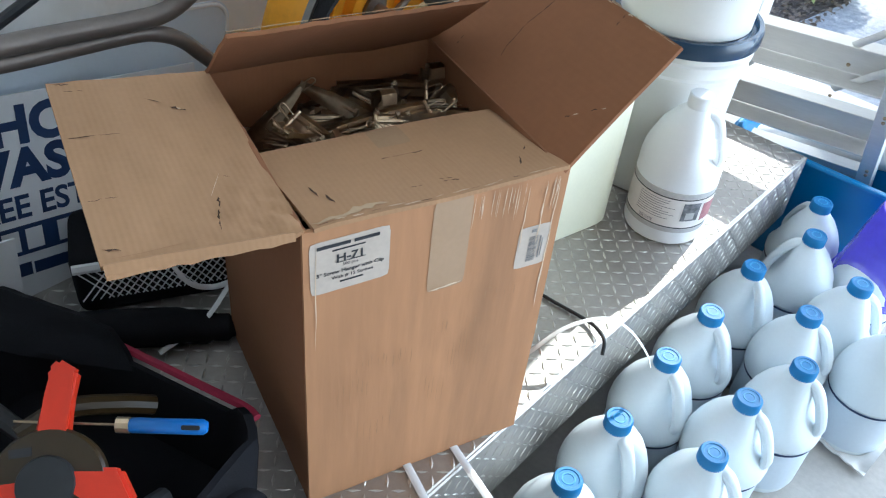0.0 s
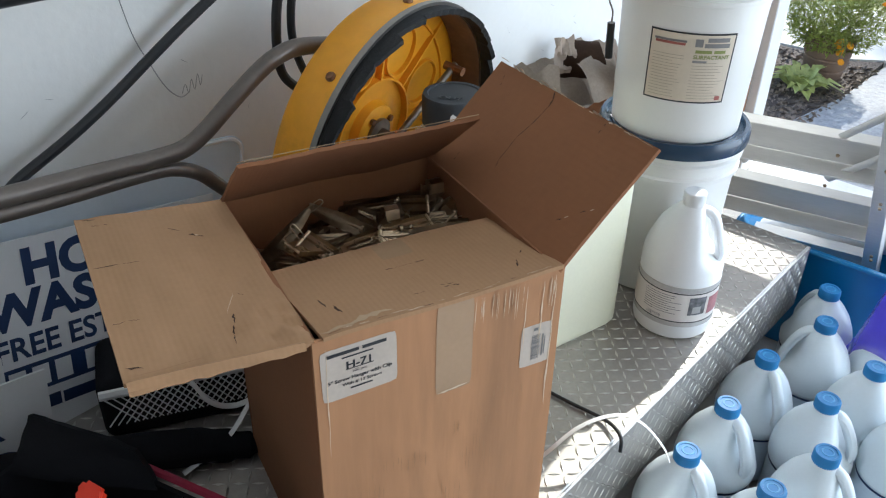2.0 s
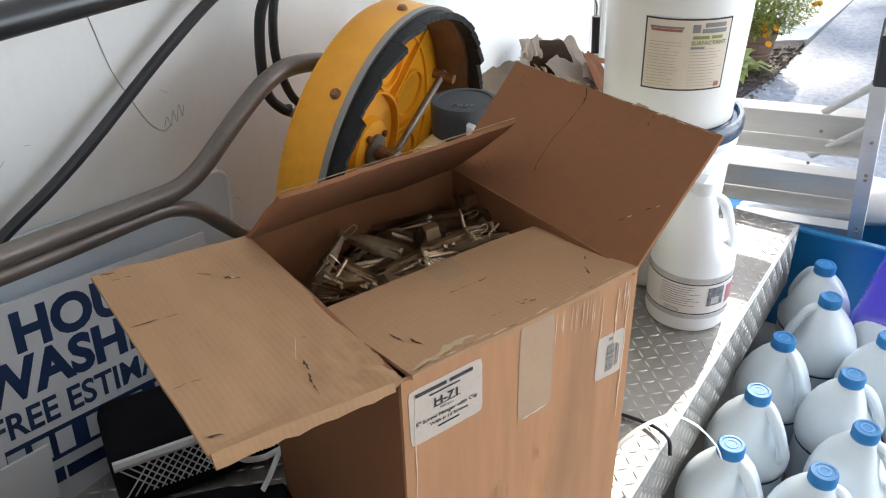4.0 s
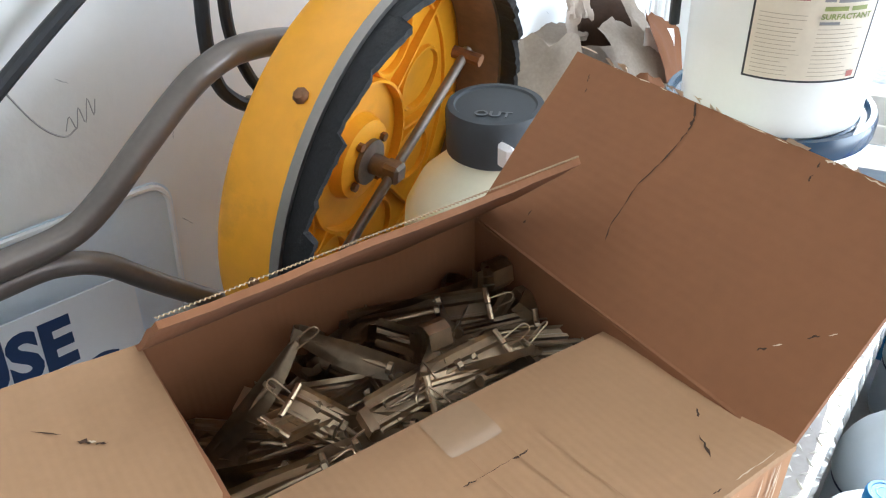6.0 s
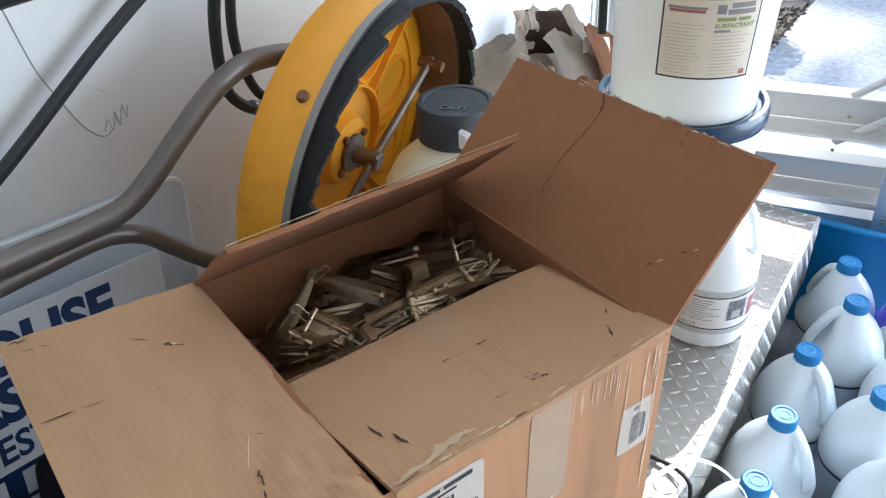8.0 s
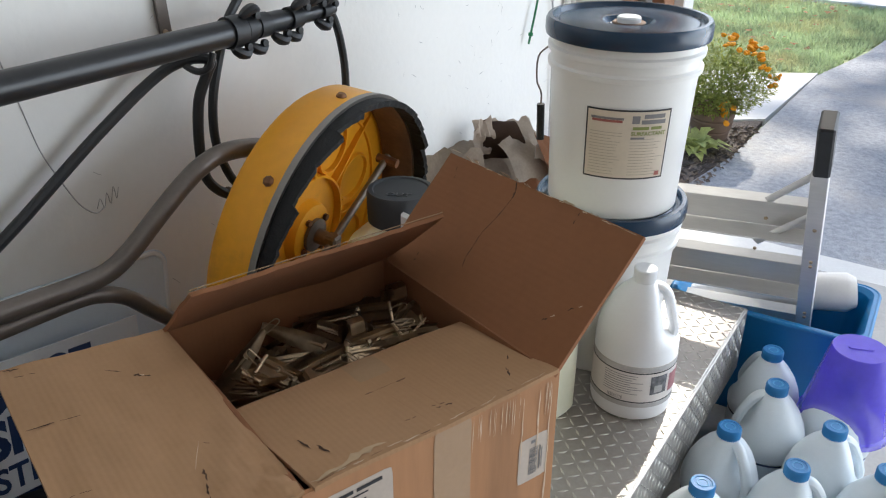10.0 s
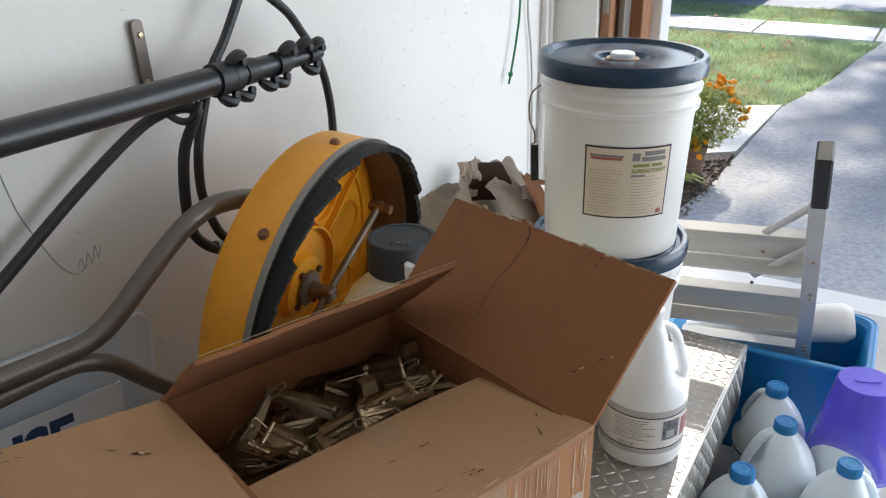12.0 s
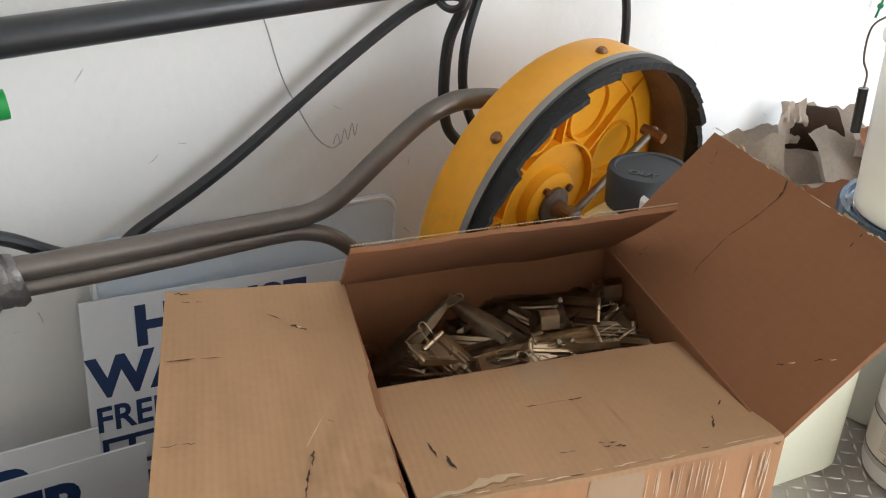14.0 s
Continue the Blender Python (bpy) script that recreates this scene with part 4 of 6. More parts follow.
TOP_HANGERS = (
    (1, (0.016, 0.282, 0.372), (0.104, 0.293, 0.436), 70), (0, (0.128, 0.214, 0.408), (0.257, 0.210, 0.420), 18), (0, (0.163, 0.314, 0.405), (0.285, 0.256, 0.416), 30),
    (1, (0.116, 0.305, 0.428), (0.190, 0.232, 0.402), 60), (2, (0.202, 0.250, 0.432), (0.199, 0.238, 0.360), 0), (0, (0.060, 0.292, 0.400), (0.125, 0.205, 0.380), 25),
    (1, (0.000, 0.272, 0.372), (0.105, 0.222, 0.388), 80), (2, (0.008, 0.215, 0.382), (0.060, 0.206, 0.386), 10), (1, (0.170, 0.322, 0.402), (0.276, 0.290, 0.424), 75),
    (2, (0.262, 0.238, 0.388), (0.306, 0.196, 0.402), 35), (1, (0.100, 0.246, 0.386), (0.150, 0.205, 0.396), 50), (2, (0.285, 0.280, 0.440), (0.283, 0.274, 0.370), 0),
    (0, (0.080, 0.290, 0.386), (0.175, 0.245, 0.392), 55), (0, (0.150, 0.230, 0.394), (0.238, 0.205, 0.412), -30), (1, (0.010, 0.300, 0.356), (0.095, 0.240, 0.372), 40),
    (1, (0.120, 0.310, 0.396), (0.230, 0.300, 0.402), -70), (2, (0.230, 0.265, 0.392), (0.292, 0.240, 0.398), 60), (0, (0.040, 0.235, 0.368), (0.140, 0.200, 0.380), 75),
)


def hangers():
    rng = random.Random(12)
    kinds = []
    for kind in range(3):
        h = thing("gutter_hanger", pose(0, 0, 0), "bent bare-metal gutter hanger clip with its screw", "gutter hanger", "hangers in the box")
        part("strip", hanger_body(kind), (M_STEEL, M_STEELDK, M_STEEL)[kind], h)
        part("screw", screw_mesh.copy(), M_STEELDK, h, "", pose(0.06, 0, 0.010, 0, 82, 0))
        kinds.append(h)
    spots = []
    for layer in range(3):
        for i in range(7):
            for j in range(6):
                spots.append((layer, 0.030 + i * 0.043 + rng.uniform(-.012, .012), 0.070 + j * 0.047 + rng.uniform(-.012, .012)))
    first = [True, True, True]
    for layer, x, y in spots:
        lift = 0.028 * max(0, (x - 0.05) / 0.25) + 0.018 * max(0, (y - 0.15) / 0.18)
        z = 0.312 + 0.026 * layer + lift + rng.uniform(-0.008, 0.008)
        yaw = rng.choice((rng.gauss(20, 25), rng.gauss(20, 25), rng.gauss(200, 25), rng.uniform(0, 360)))
        m = BOX @ pose(x, y, z, rng.gauss(0, 42), rng.gauss(0, 16), yaw) @ pose(-0.055, 0, 0)
        ok = True
        for e in ((-0.01, 0, 0), (0.132, 0, 0)):
            q = BOX.inverted() @ (m @ Vector(e))
            if not (0.014 < q.x < BW - 0.014 and 0.02 < q.y < BD - 0.012) or (q.y < 0.18 and q.z > BH - 0.035):
                ok = False
        if not ok:
            aim = math.degrees(math.atan2(0.2 - y, 0.155 - x))
            m = BOX @ pose(x, y, z, rng.gauss(0, 55), rng.gauss(0, 10), aim) @ pose(0.0, 0, 0)
            q = BOX.inverted() @ (m @ Vector((0.132, 0, 0)))
            if not (0.012 < q.x < BW - 0.012 and 0.015 < q.y < BD - 0.01) or (q.y < 0.18 and q.z > BH - 0.035):
                continue
        k = rng.randrange(3)
        if first[k]:
            kinds[k].matrix_world = m
            first[k] = False
        else:
            copy_thing(kinds[k], m)
    # the top layer: (kind, one end, other end, turn about its length) in the box's frame
    for k, a, b, turn in TOP_HANGERS:
        a, b = Vector(a), Vector(b)
        x = (b - a).normalized()
        side = Vector((0, 0, 1)).cross(x)
        side = side.normalized() if side.length > 0.2 else Vector((-1, 0, 0))
        m = Matrix((x, side, x.cross(side))).transposed().to_4x4()
        m.translation = a
        copy_thing(kinds[k], BOX @ m @ pose(0, 0, 0, turn, 0, 0))


hangers()
# one warped sheet stands in for the lower hangers and closes the gaps
part("packing_layer", sheet((0.01, 0.01, 0.285), (BW - 0.01, 0.01, 0.305), (BW - 0.01, BD - 0.008, 0.345), (0.01, BD - 0.008, 0.315), wob=0.006, seed=21), M_STEELDK, carton, "dull steel sheet standing in for the lower packed hangers")


# ---- surface cleaner ----
DISC_C = Vector((-0.793, 1.023, 0.682))
DISC_N = Vector((1.0, 0.132, -0.153)).normalized()
dm = DISC_N.to_track_quat('Z', 'Y').to_matrix().to_4x4()
dm.translation = DISC_C
cleaner = thing("surface_cleaner", dm, "yellow round surface cleaner standing on edge, black bristle skirt", "surface cleaner")
R = 0.257
part("shroud", lathe([(0, -0.090), (0.09, -0.090), (0.20, -0.084), (R - 0.006, -0.079), (R, -0.070), (R + 0.003, -0.004), (R - 0.003, -0.004), (R - 0.007, -0.064), (0.20, -0.072), (0.1, -0.076), (0, -0.076)], 72), M_YEL, cleaner)
part("metal_band", lathe([(R + 0.0045, -0.006), (R + 0.005, 0.005), (R - 0.009, 0.005), (R - 0.010, -0.030), (R - 0.006, -0.030), (R - 0.004, -0.006), (R + 0.0045, -0.006)], 72), M_BAND, cleaner, "grey metal band")
part("inner_ring", lathe([(R - 0.0105, 0.002), (R - 0.012, 0.000), (R - 0.014, -0.060), (R - 0.011, -0.060)], 72), M_GRIME, cleaner, "grimy brown inner ring")


def bristles():
    """A thin ring of bristles in blocks of uneven length."""
    bm = bmesh.new()
    rng = random.Random(5)
    n = 240
    rings, step, size = [], 0.0, 0
    for i in range(n):
        if size == 0:
            size = full = rng.choice((5, 7, 8, 10))
            step, slope = rng.uniform(-0.004, 0.004), rng.uniform(0.004, 0.011)
        size -= 1
        a = 2 * math.pi * i / n
        z = 0.025 + step + slope * size / full + rng.uniform(-0.0010, 0.0010)
        rings.append([bm.verts.new((rr * math.cos(a), rr * math.sin(a), zz)) for rr, zz in ((R - 0.001, 0.003), (R + 0.001, z), (R - 0.008 - rng.uniform(0, 0.002), z - 0.001), (R - 0.009, 0.003))])
    for i in range(n):
        a, b = rings[i], rings[(i + 1) % n]
        for k in range(4):
            bm.faces.new((a[k], b[k], b[(k + 1) % 4], a[(k + 1) % 4]))
    return bm


part("bristle_skirt", bristles(), M_BRUSH, cleaner, "ragged black bristle skirt", smooth=False)
inside = bmesh.new()
for r1, hgt in ((0.100, 0.014), (0.215, 0.012)):
    lathe([(r1 - 0.003, -0.077), (r1 - 0.002, -0.077 + hgt), (r1 + 0.002, -0.077 + hgt), (r1 + 0.003, -0.077)], 56, inside)
lathe([(0.058, -0.077), (0.052, -0.060), (0.044, -0.057), (0.0, -0.057)], 40, inside)
for k in range(8):
    a = k * math.pi / 4 + 0.35
    loop = [(0.152 + 0.047 * math.cos(q), 0.040 * math.sin(q), -0.073) for q in (2 * math.pi * i / 22 for i in range(23))]
    tube([pose(0, 0, 0, 0, 0, math.degrees(a)) @ Vector(p) for p in loop], 0.0035, 6, inside, flat=2.2)
    box(inside, (0.10, -0.002, -0.077), (0.245, 0.002, -0.062), m=pose(0, 0, 0, 0, 0, math.degrees(a) + 22.5))
part("inner_ribs", inside, M_YELIN, cleaner, "moulded inner ribs")
rim_bolt = dm.inverted() @ Vector((-0.722, 0.812, 0.895))
BOLT_TURN = math.atan2(rim_bolt.y, rim_bolt.x)
for k in range(8):
    a = k * math.pi / 4 + BOLT_TURN
    part("bolt", lathe([(0, -0.002), (0.0085, -0.002), (0.0085, 0.003), (0.005, 0.007), (0, 0.007)], 8), M_RUST, cleaner, "", frame_matrix((R * math.cos(a) * 1.004, R * math.sin(a) * 1.004, -0.024), (-math.sin(a), math.cos(a), 0), (0, 0, 1)))
hubp = part("rotor_hub", lathe([(0, -0.056), (0.030, -0.056), (0.030, -0.050), (0.014, -0.047), (0.012, -0.010), (0, -0.010)], 24), M_HUBSTEEL, cleaner, "steel swivel hub")
for k in range(4):
    a = k * math.pi / 2 + 0.6
    part("hub_bolt", lathe([(0, 0), (0.006, 0), (0.006, 0.006), (0, 0.007)], 6), M_RUST, hubp, "", pose(0.038 * math.cos(a), 0.038 * math.sin(a), -0.056))
end_v = dm.inverted() @ Vector((-0.821, 1.200, 0.787))
BARA = math.atan2(end_v.y, end_v.x)
bar = tube([(-0.20 * math.cos(BARA), -0.20 * math.sin(BARA), -0.018), (0.20 * math.cos(BARA), 0.20 * math.sin(BARA), -0.018)], 0.0065, 12)
part("spray_bar", bar, M_HUBSTEEL, cleaner, "steel rotating spray bar")
for s in (-1, 1):
    part("nozzle", tube([(s * 0.19 * math.cos(BARA), s * 0.19 * math.sin(BARA), -0.034), (s * 0.19 * math.cos(BARA), s * 0.19 * math.sin(BARA), 0.006)], 0.0085, 8), M_RUST, cleaner, "rusty spray nozzle")
part("hub_elbow", boxbm((-0.0125, -0.0125, -0.031), (0.0125, 0.0125, -0.006), 0.004), M_HUBSTEEL, cleaner)
for a in (-1, 1):
    w = dm.inverted() @ Vector((-0.79, 0.98 + a * 0.12, DECK_Z + 0.05))
    ax = (dm.to_3x3().inverted() @ Vector((0, 1, 0))).to_track_quat('Z', 'Y').to_matrix().to_4x4()
    ax.translation = w
    part("caster", lathe([(0, -0.015), (0.046, -0.015), (0.05, -0.01), (0.05, 0.01), (0.046, 0.015), (0, 0.015)], 24), M_BLACK, cleaner, "black caster wheel", ax)
    part("caster_fork", tube([w, dm.inverted() @ Vector((-0.80, 0.98 + a * 0.12, 0.56))], 0.009, 8), M_STEELDK, cleaner)


def in_cleaner(points):
    return [dm.inverted() @ Vector(p) for p in points]


up_tube = glide([(-0.92, -0.45, 0.886), (-0.91, 0.0, 0.832), (-0.90, 0.223, 0.806), (-0.90, 0.357, 0.790), (-0.90, 0.50, 0.776), (-0.895, 0.60, 0.768), (-0.89, 0.648, 0.770), (-0.885, 0.685, 0.788), (-0.88, 0.735, 0.824), (-0.875, 0.785, 0.858), (-0.87, 0.818, 0.876), (-0.87, 0.86, 0.882), (-0.872, 0.92, 0.872), (-0.876, 0.97, 0.855)], 6)
part("handle_tube", tube(in_cleaner(up_tube), 0.0142, 14), M_TUBE, cleaner, "brown-grey steel handle tube")
lo_tube = glide([(-0.92, -0.45, 0.855), (-0.91, 0.0, 0.803), (-0.90, 0.31, 0.772), (-0.90, 0.455, 0.757), (-0.90, 0.595, 0.746), (-0.898, 0.640, 0.736), (-0.896, 0.674, 0.716), (-0.894, 0.705, 0.683), (-0.892, 0.740, 0.646), (-0.885, 0.80, 0.590), (-0.875, 0.88, 0.545), (-0.87, 0.95, 0.53)], 6)
part("handle_tube", tube(in_cleaner(lo_tube), 0.0118, 14), M_TUBE, cleaner, "brown-grey steel handle tube")
wrap = bmesh.new()
for k in range(5):
    y = 0.232 + 0.013 * k
    lathe([(0.0215 + 0.001 * (k % 2), -0.008), (0.023 + 0.001 * (k % 3), 0), (0.0215, 0.008)], 18, wrap, Matrix(dm.inverted()) @ pose(-0.902, y, 0.792 - 0.115 * (y - 0.215), 90 + 6, 0, 4) @ Matrix.Diagonal((0.92, 1.42, 1, 1)))
part("tape_wrap", wrap, M_TUBE2, cleaner, "wrapped silver duct tape")

# ---- tank of yellowish liquid ----
TANK = pose(-0.600, 1.135, DECK_Z, 0, 0, -13)
tank = thing("plastic_tank", TANK, "translucent yellowish plastic tank with a grey screw cap", "plastic tank")
bm = bmesh.new()
rings = []
for w, d, rr, z in ((0.24, 0.33, 0.03, 0.0), (0.255, 0.345, 0.04, 0.012), (0.255, 0.345, 0.04, 0.30), (0.245, 0.335, 0.05, 0.345), (0.21, 0.30, 0.06, 0.385), (0.13, 0.20, 0.06, 0.412)):
    rings.append([bm.verts.new((x, y, z)) for x, y in rounded(w, d, rr, 6)])
for a, b in zip(rings, rings[1:]):
    for i in range(len(a)):
        bm.faces.new((a[i], a[(i + 1) % len(a)], b[(i + 1) % len(b)], b[i]))
bm.faces.new(rings[0][::-1])
bm.faces.new(rings[-1])
part("tank_body", bm, M_CREAM, tank)
TC = TANK.inverted() @ Vector((-0.640, 0.985, 0.782))
part("neck", lathe([(0.100, -0.105), (0.096, -0.065), (0.080, -0.034), (0.056, -0.012), (0.046, 0.000), (0.044, 0.012), (0, 0.012)], 40), M_CREAM, tank, "", Matrix.Translation(TC))
part("screw_cap", lathe([(0, 0.0), (0.048, 0.0), (0.0545, 0.004), (0.0555, 0.047), (0.053, 0.053), (0.046, 0.0535), (0.044, 0.0515), (0, 0.0515)], 48), M_GCAP, tank, "dark grey screw cap", Matrix.Translation(TC) @ Matrix.Diagonal((0.92, 0.92, 1.0, 1.0)))
cap_words = part("cap_mark", words("OUT", 0.016, 0.0003, 0.0004, 1.1, 'CENTER'), M_RIMBAND, tank, "", Matrix.Translation(TC + Vector((0.018, -0.022, 0.0525))) @ pose(0, 0, 0, 0, 0, 38))
part("valve_tag", boxbm((0.040, -0.040, 0.012), (0.062, -0.030, 0.040), 0.005), M_HDPE, tank, "white plastic tag", Matrix.Translation(TC))


# ---- five-gallon buckets ----
done = set()


def bucket(m, label, with_label):
    b = thing("plastic_bucket", m, label, "bucket", "stacked buckets")
    part("pail", lathe([(0, 0.0), (0.124, 0.0), (0.130, 0.006), (0.1375, 0.235), (0.1405, 0.272), (0.1465, 0.274), (0.1475, 0.283), (0.1425, 0.287), (0.1430, 0.303), (0.1485, 0.305), (0.1495, 0.314), (0.1445, 0.318), (0.1455, 0.345), (0.1420, 0.345), (0.13, 0.02), (0, 0.02)], 64), M_BUCKET, b, "white pail with ribs under its rim")
    lid = part("lid", lathe([(0.1485, 0.331), (0.1545, 0.333), (0.1560, 0.340), (0.1560, 0.358), (0.1520, 0.3655), (0.1440, 0.3655), (0.1400, 0.3565), (0.132, 0.3560), (0.129, 0.3585), (0.060, 0.3590), (0.050, 0.357), (0.042, 0.348), (0, 0.348)], 64), M_LIDN, b, "navy plastic lid with a raised rim")
    part("spout", lathe([(0, 0.350), (0.0225, 0.350), (0.0225, 0.3625), (0.020, 0.365), (0.006, 0.365), (0.005, 0.3640), (0, 0.3640)], 28), M_HDPE, lid, "white spout cap")
    part("spout_ring", lathe([(0.023, 0.3495), (0.030, 0.3505), (0.0315, 0.3535), (0.029, 0.3555), (0.0235, 0.3545)], 28), M_TERRA, lid, "brown ring round the spout")
    for o in b.children_recursive:
        if o.name not in done:
            done.add(o.name)
            for v in o.data.vertices:
                v.co = Vector((v.co.x * 0.938, v.co.y * 0.938, v.co.z * 0.945))
    return b


def bucket_label(b, a, zc):
    """A printed paper label bent round the pail."""
    w, h = 0.150, 0.128
    bm = bmesh.new()
    def at(u, v, off):
        ang = a + u / 0.128
        rr = 0.1275 + 0.0070 * (zc + v - 0.16) / 0.19 + off
        return (rr * math.cos(ang), rr * math.sin(ang), zc + v)
    def patch(bm, u0, v0, u1, v1, off):
        n = max(2, int(abs(u1 - u0) / 0.008))
        lo = [bm.verts.new(at(u0 + (u1 - u0) * i / n, v0, off)) for i in range(n + 1)]
        hi = [bm.verts.new(at(u0 + (u1 - u0) * i / n, v1, off)) for i in range(n + 1)]
        for i in range(n):
            bm.faces.new((lo[i], lo[i + 1], hi[i + 1], hi[i]))
    patch(bm, -w / 2, -h / 2, w / 2, h / 2, 0.0010)
    lab = part("paper_label", bm, M_INK, b, "tan printed label with a black border")
    bm = bmesh.new()
    patch(bm, -w / 2 + 0.003, -h / 2 + 0.003, w / 2 - 0.003, h / 2 - 0.003, 0.0014)
    part("label_face", bm, M_TANPAPER, lab)
    rng = random.Random(2)
    def line(u0, v0, u1, v1, off, mm, lbl=""):
        bm = bmesh.new()
        patch(bm, u0, v0, u1, v1, off)
        part("print", bm, mm, lab, lbl)
    for k in range(15):
        v = 0.022 - 0.0055 * k
        line(-0.066, v, -0.066 + rng.uniform(0.035, 0.056), v + 0.0009, 0.0018, M_FAINT)
        if v < 0.012:
            line(0.004, v, 0.004 + rng.uniform(0.04, 0.062), v + 0.0009, 0.0018, M_FAINT)
    line(-0.066, 0.046, -0.010, 0.050, 0.0018, M_INKSOFT)
    line(0.024, 0.049, 0.062, 0.0565, 0.0018, M_INKSOFT)
    line(0.020, 0.039, 0.064, 0.0465, 0.0018, M_INKSOFT)
    line(0.004, 0.040, 0.017, 0.054, 0.0018, M_INKSOFT)
    line(0.004, 0.012, 0.028, 0.0155, 0.0019, M_INKSOFT)
    line(-0.064, 0.041, -0.012, 0.0455, 0.0021, M_REDPRINT, "red printed mark")
    line(0.056, -0.058, 0.066, -0.050, 0.0021, M_REDPRINT)
    line(0.006, 0.029, 0.034, 0.0345, 0.0021, M_GRNPRINT)
    line(0.038, 0.029, 0.058, 0.0345, 0.0021, M_GRNPRINT)
    me = words("SURFACTANT", 0.0095, 0.0003, 0.0, 1.05)
    for vtx in me.vertices:
        vtx.co = Vector(at(0.004 + vtx.co.x, 0.019 + vtx.co.y, 0.0023))
    part("print", me, M_GRNPRINT, lab)


low_bucket = bucket(pose(-0.505, 1.498, DECK_Z, 0, 0, 20), "white five-gallon bucket with a navy lid, standing on the platform", False)
top_bucket = bucket(pose(-0.504, 1.494, DECK_Z + 0.338, 0, 0, -20), "white five-gallon bucket with a navy lid, stacked on another", True)
bucket_label(top_bucket, radians(-61 + 20), 0.149)
hm = top_bucket.matrix_world.inverted()
bail = glide([(-0.640, 1.47, 0.955), (-0.655, 1.45, 0.935), (-0.655, 1.448, 0.89), (-0.648, 1.455, 0.865), (-0.645, 1.45, 0.84)], 6)
part("bail", tube([hm @ p for p in bail], 0.0017, 6), M_HUBSTEEL, top_bucket, "thin wire bail")
part("grip", tube([hm @ Vector(p) for p in ((-0.645, 1.45, 0.845), (-0.643, 1.452, 0.775))], 0.0075, 10), M_BLACK, top_bucket, "black plastic grip")


# ---- gallon jugs ----
def jug_shell(prof, n=40):
    return lathe(prof, n)


def recess(ob, turn, deep, z0, z1):
    """Draws the shell in behind the handle."""
    for v in ob.data.vertices:
        x, y, z = v.co
        if z0 < z < z1:
            w = max(0.0, math.cos(math.atan2(y, x) - radians(turn))) ** 3
            u = (z - z0) / (z1 - z0)
            k = 1 - deep * w * min(1, 5 * u, 3 * (1 - u))
            v.co = (x * k, y * k, z)
    return ob


def bleach_jug(first_pose):
    j = thing("bleach_jug", first_pose, "white plastic gallon jug with a blue cap on the floor", "jug", "bleach jugs on the floor")
    recess(part("shell", lathe([(0, 0.0), (0.060, 0.0), (0.068, 0.006), (0.0715, 0.02), (0.0715, 0.128), (0.0755, 0.133), (0.0765, 0.150), (0.0745, 0.170), (0.068, 0.194), (0.057, 0.218), (0.042, 0.240), (0.029, 0.254), (0.0225, 0.263), (0.0200, 0.272), (0, 0.272)], 44), M_JUG, j), 0, 0.42, 0.160, 0.260)
    part("label_band", lathe([(0.0721, 0.022), (0.0724, 0.024), (0.0724, 0.120), (0.0721, 0.122)], 44), M_HDPEB, j, "pale blue label band")
    part("stripe", lathe([(0.0728, 0.1215), (0.0732, 0.1225), (0.0732, 0.1255), (0.0728, 0.1265)], 44), M_NAVY, j, "dark blue stripe")
    grip = glide([(0.014, 0, 0.254), (0.029, 0, 0.252), (0.041, 0, 0.240), (0.053, 0, 0.218), (0.063, 0, 0.192), (0.067, 0, 0.172), (0.060, 0, 0.152)], 5)
    part("handle", tube(grip, 0.0100, 10, flat=1.2, up=(0, 1, 0)), M_JUG, j, "moulded handle")
    cap = lathe([(0, 0.262), (0.0215, 0.262), (0.0228, 0.264), (0.0228, 0.282), (0.0205, 0.2855), (0.0165, 0.2855), (0.0155, 0.2842), (0, 0.2842)], 72)
    cap.verts.ensure_lookup_table()
    for v in cap.verts:
        if v.co.xy.length > 0.0226 and (round(math.atan2(v.co.y, v.co.x) / (2 * math.pi / 72)) % 2):
            v.co.xy *= 0.955
    c = part("cap", cap, M_CAPB, j, "ribbed blue screw cap")
    part("cap_emblem", lathe([(0.008, 0.2842), (0.0085, 0.2850), (0.0105, 0.2850), (0.011, 0.2842)], 20), M_CAPMARK, c)
    return j


JUGS = [(-0.165, 0.770, -10), (-0.174, 0.921, -25), (-0.188, 1.096, -20), (-0.189, 1.254, -15), (-0.193, 1.436, -30), (-0.149, 1.630, 200), (-0.188, 1.755, 150),
        (-0.034, 0.972, 10), (-0.046, 1.115, 5), (-0.009, 1.256, 0), (-0.058, 1.392, 15), (-0.021, 1.549, 30), (-0.030, 1.715, 60), (0.085, 1.47, 90), (-0.022, 0.818, 0)]
first_jug = bleach_jug(pose(JUGS[0][0], JUGS[0][1], 0, 0, 0, JUGS[0][2]))
for x, y, a in JUGS[1:]:
    copy_thing(first_jug, pose(x, y, 0, 0, 0, a))

dj = thing("gallon_jug", pose(-0.370, 1.349, DECK_Z) @ Matrix.Diagonal((1, 1, 0.932, 1)), "white plastic gallon jug with a grey-striped label on the platform", "jug")
recess(part("shell", lathe([(0, 0), (0.066, 0), (0.073, 0.005), (0.0755, 0.016), (0.0755, 0.160), (0.0735, 0.180), (0.070, 0.195), (0.0645, 0.210), (0.0545, 0.235), (0.038, 0.259), (0.025, 0.273), (0.020, 0.278), (0.020, 0.286), (0, 0.286)], 52), M_HDPE, dj), 25, 0.62, 0.165, 0.272)
part("cap", lathe([(0, 0.282), (0.0195, 0.282), (0.0205, 0.284), (0.0205, 0.303), (0.019, 0.305), (0, 0.305)], 30), M_HDPE, dj, "white screw cap")
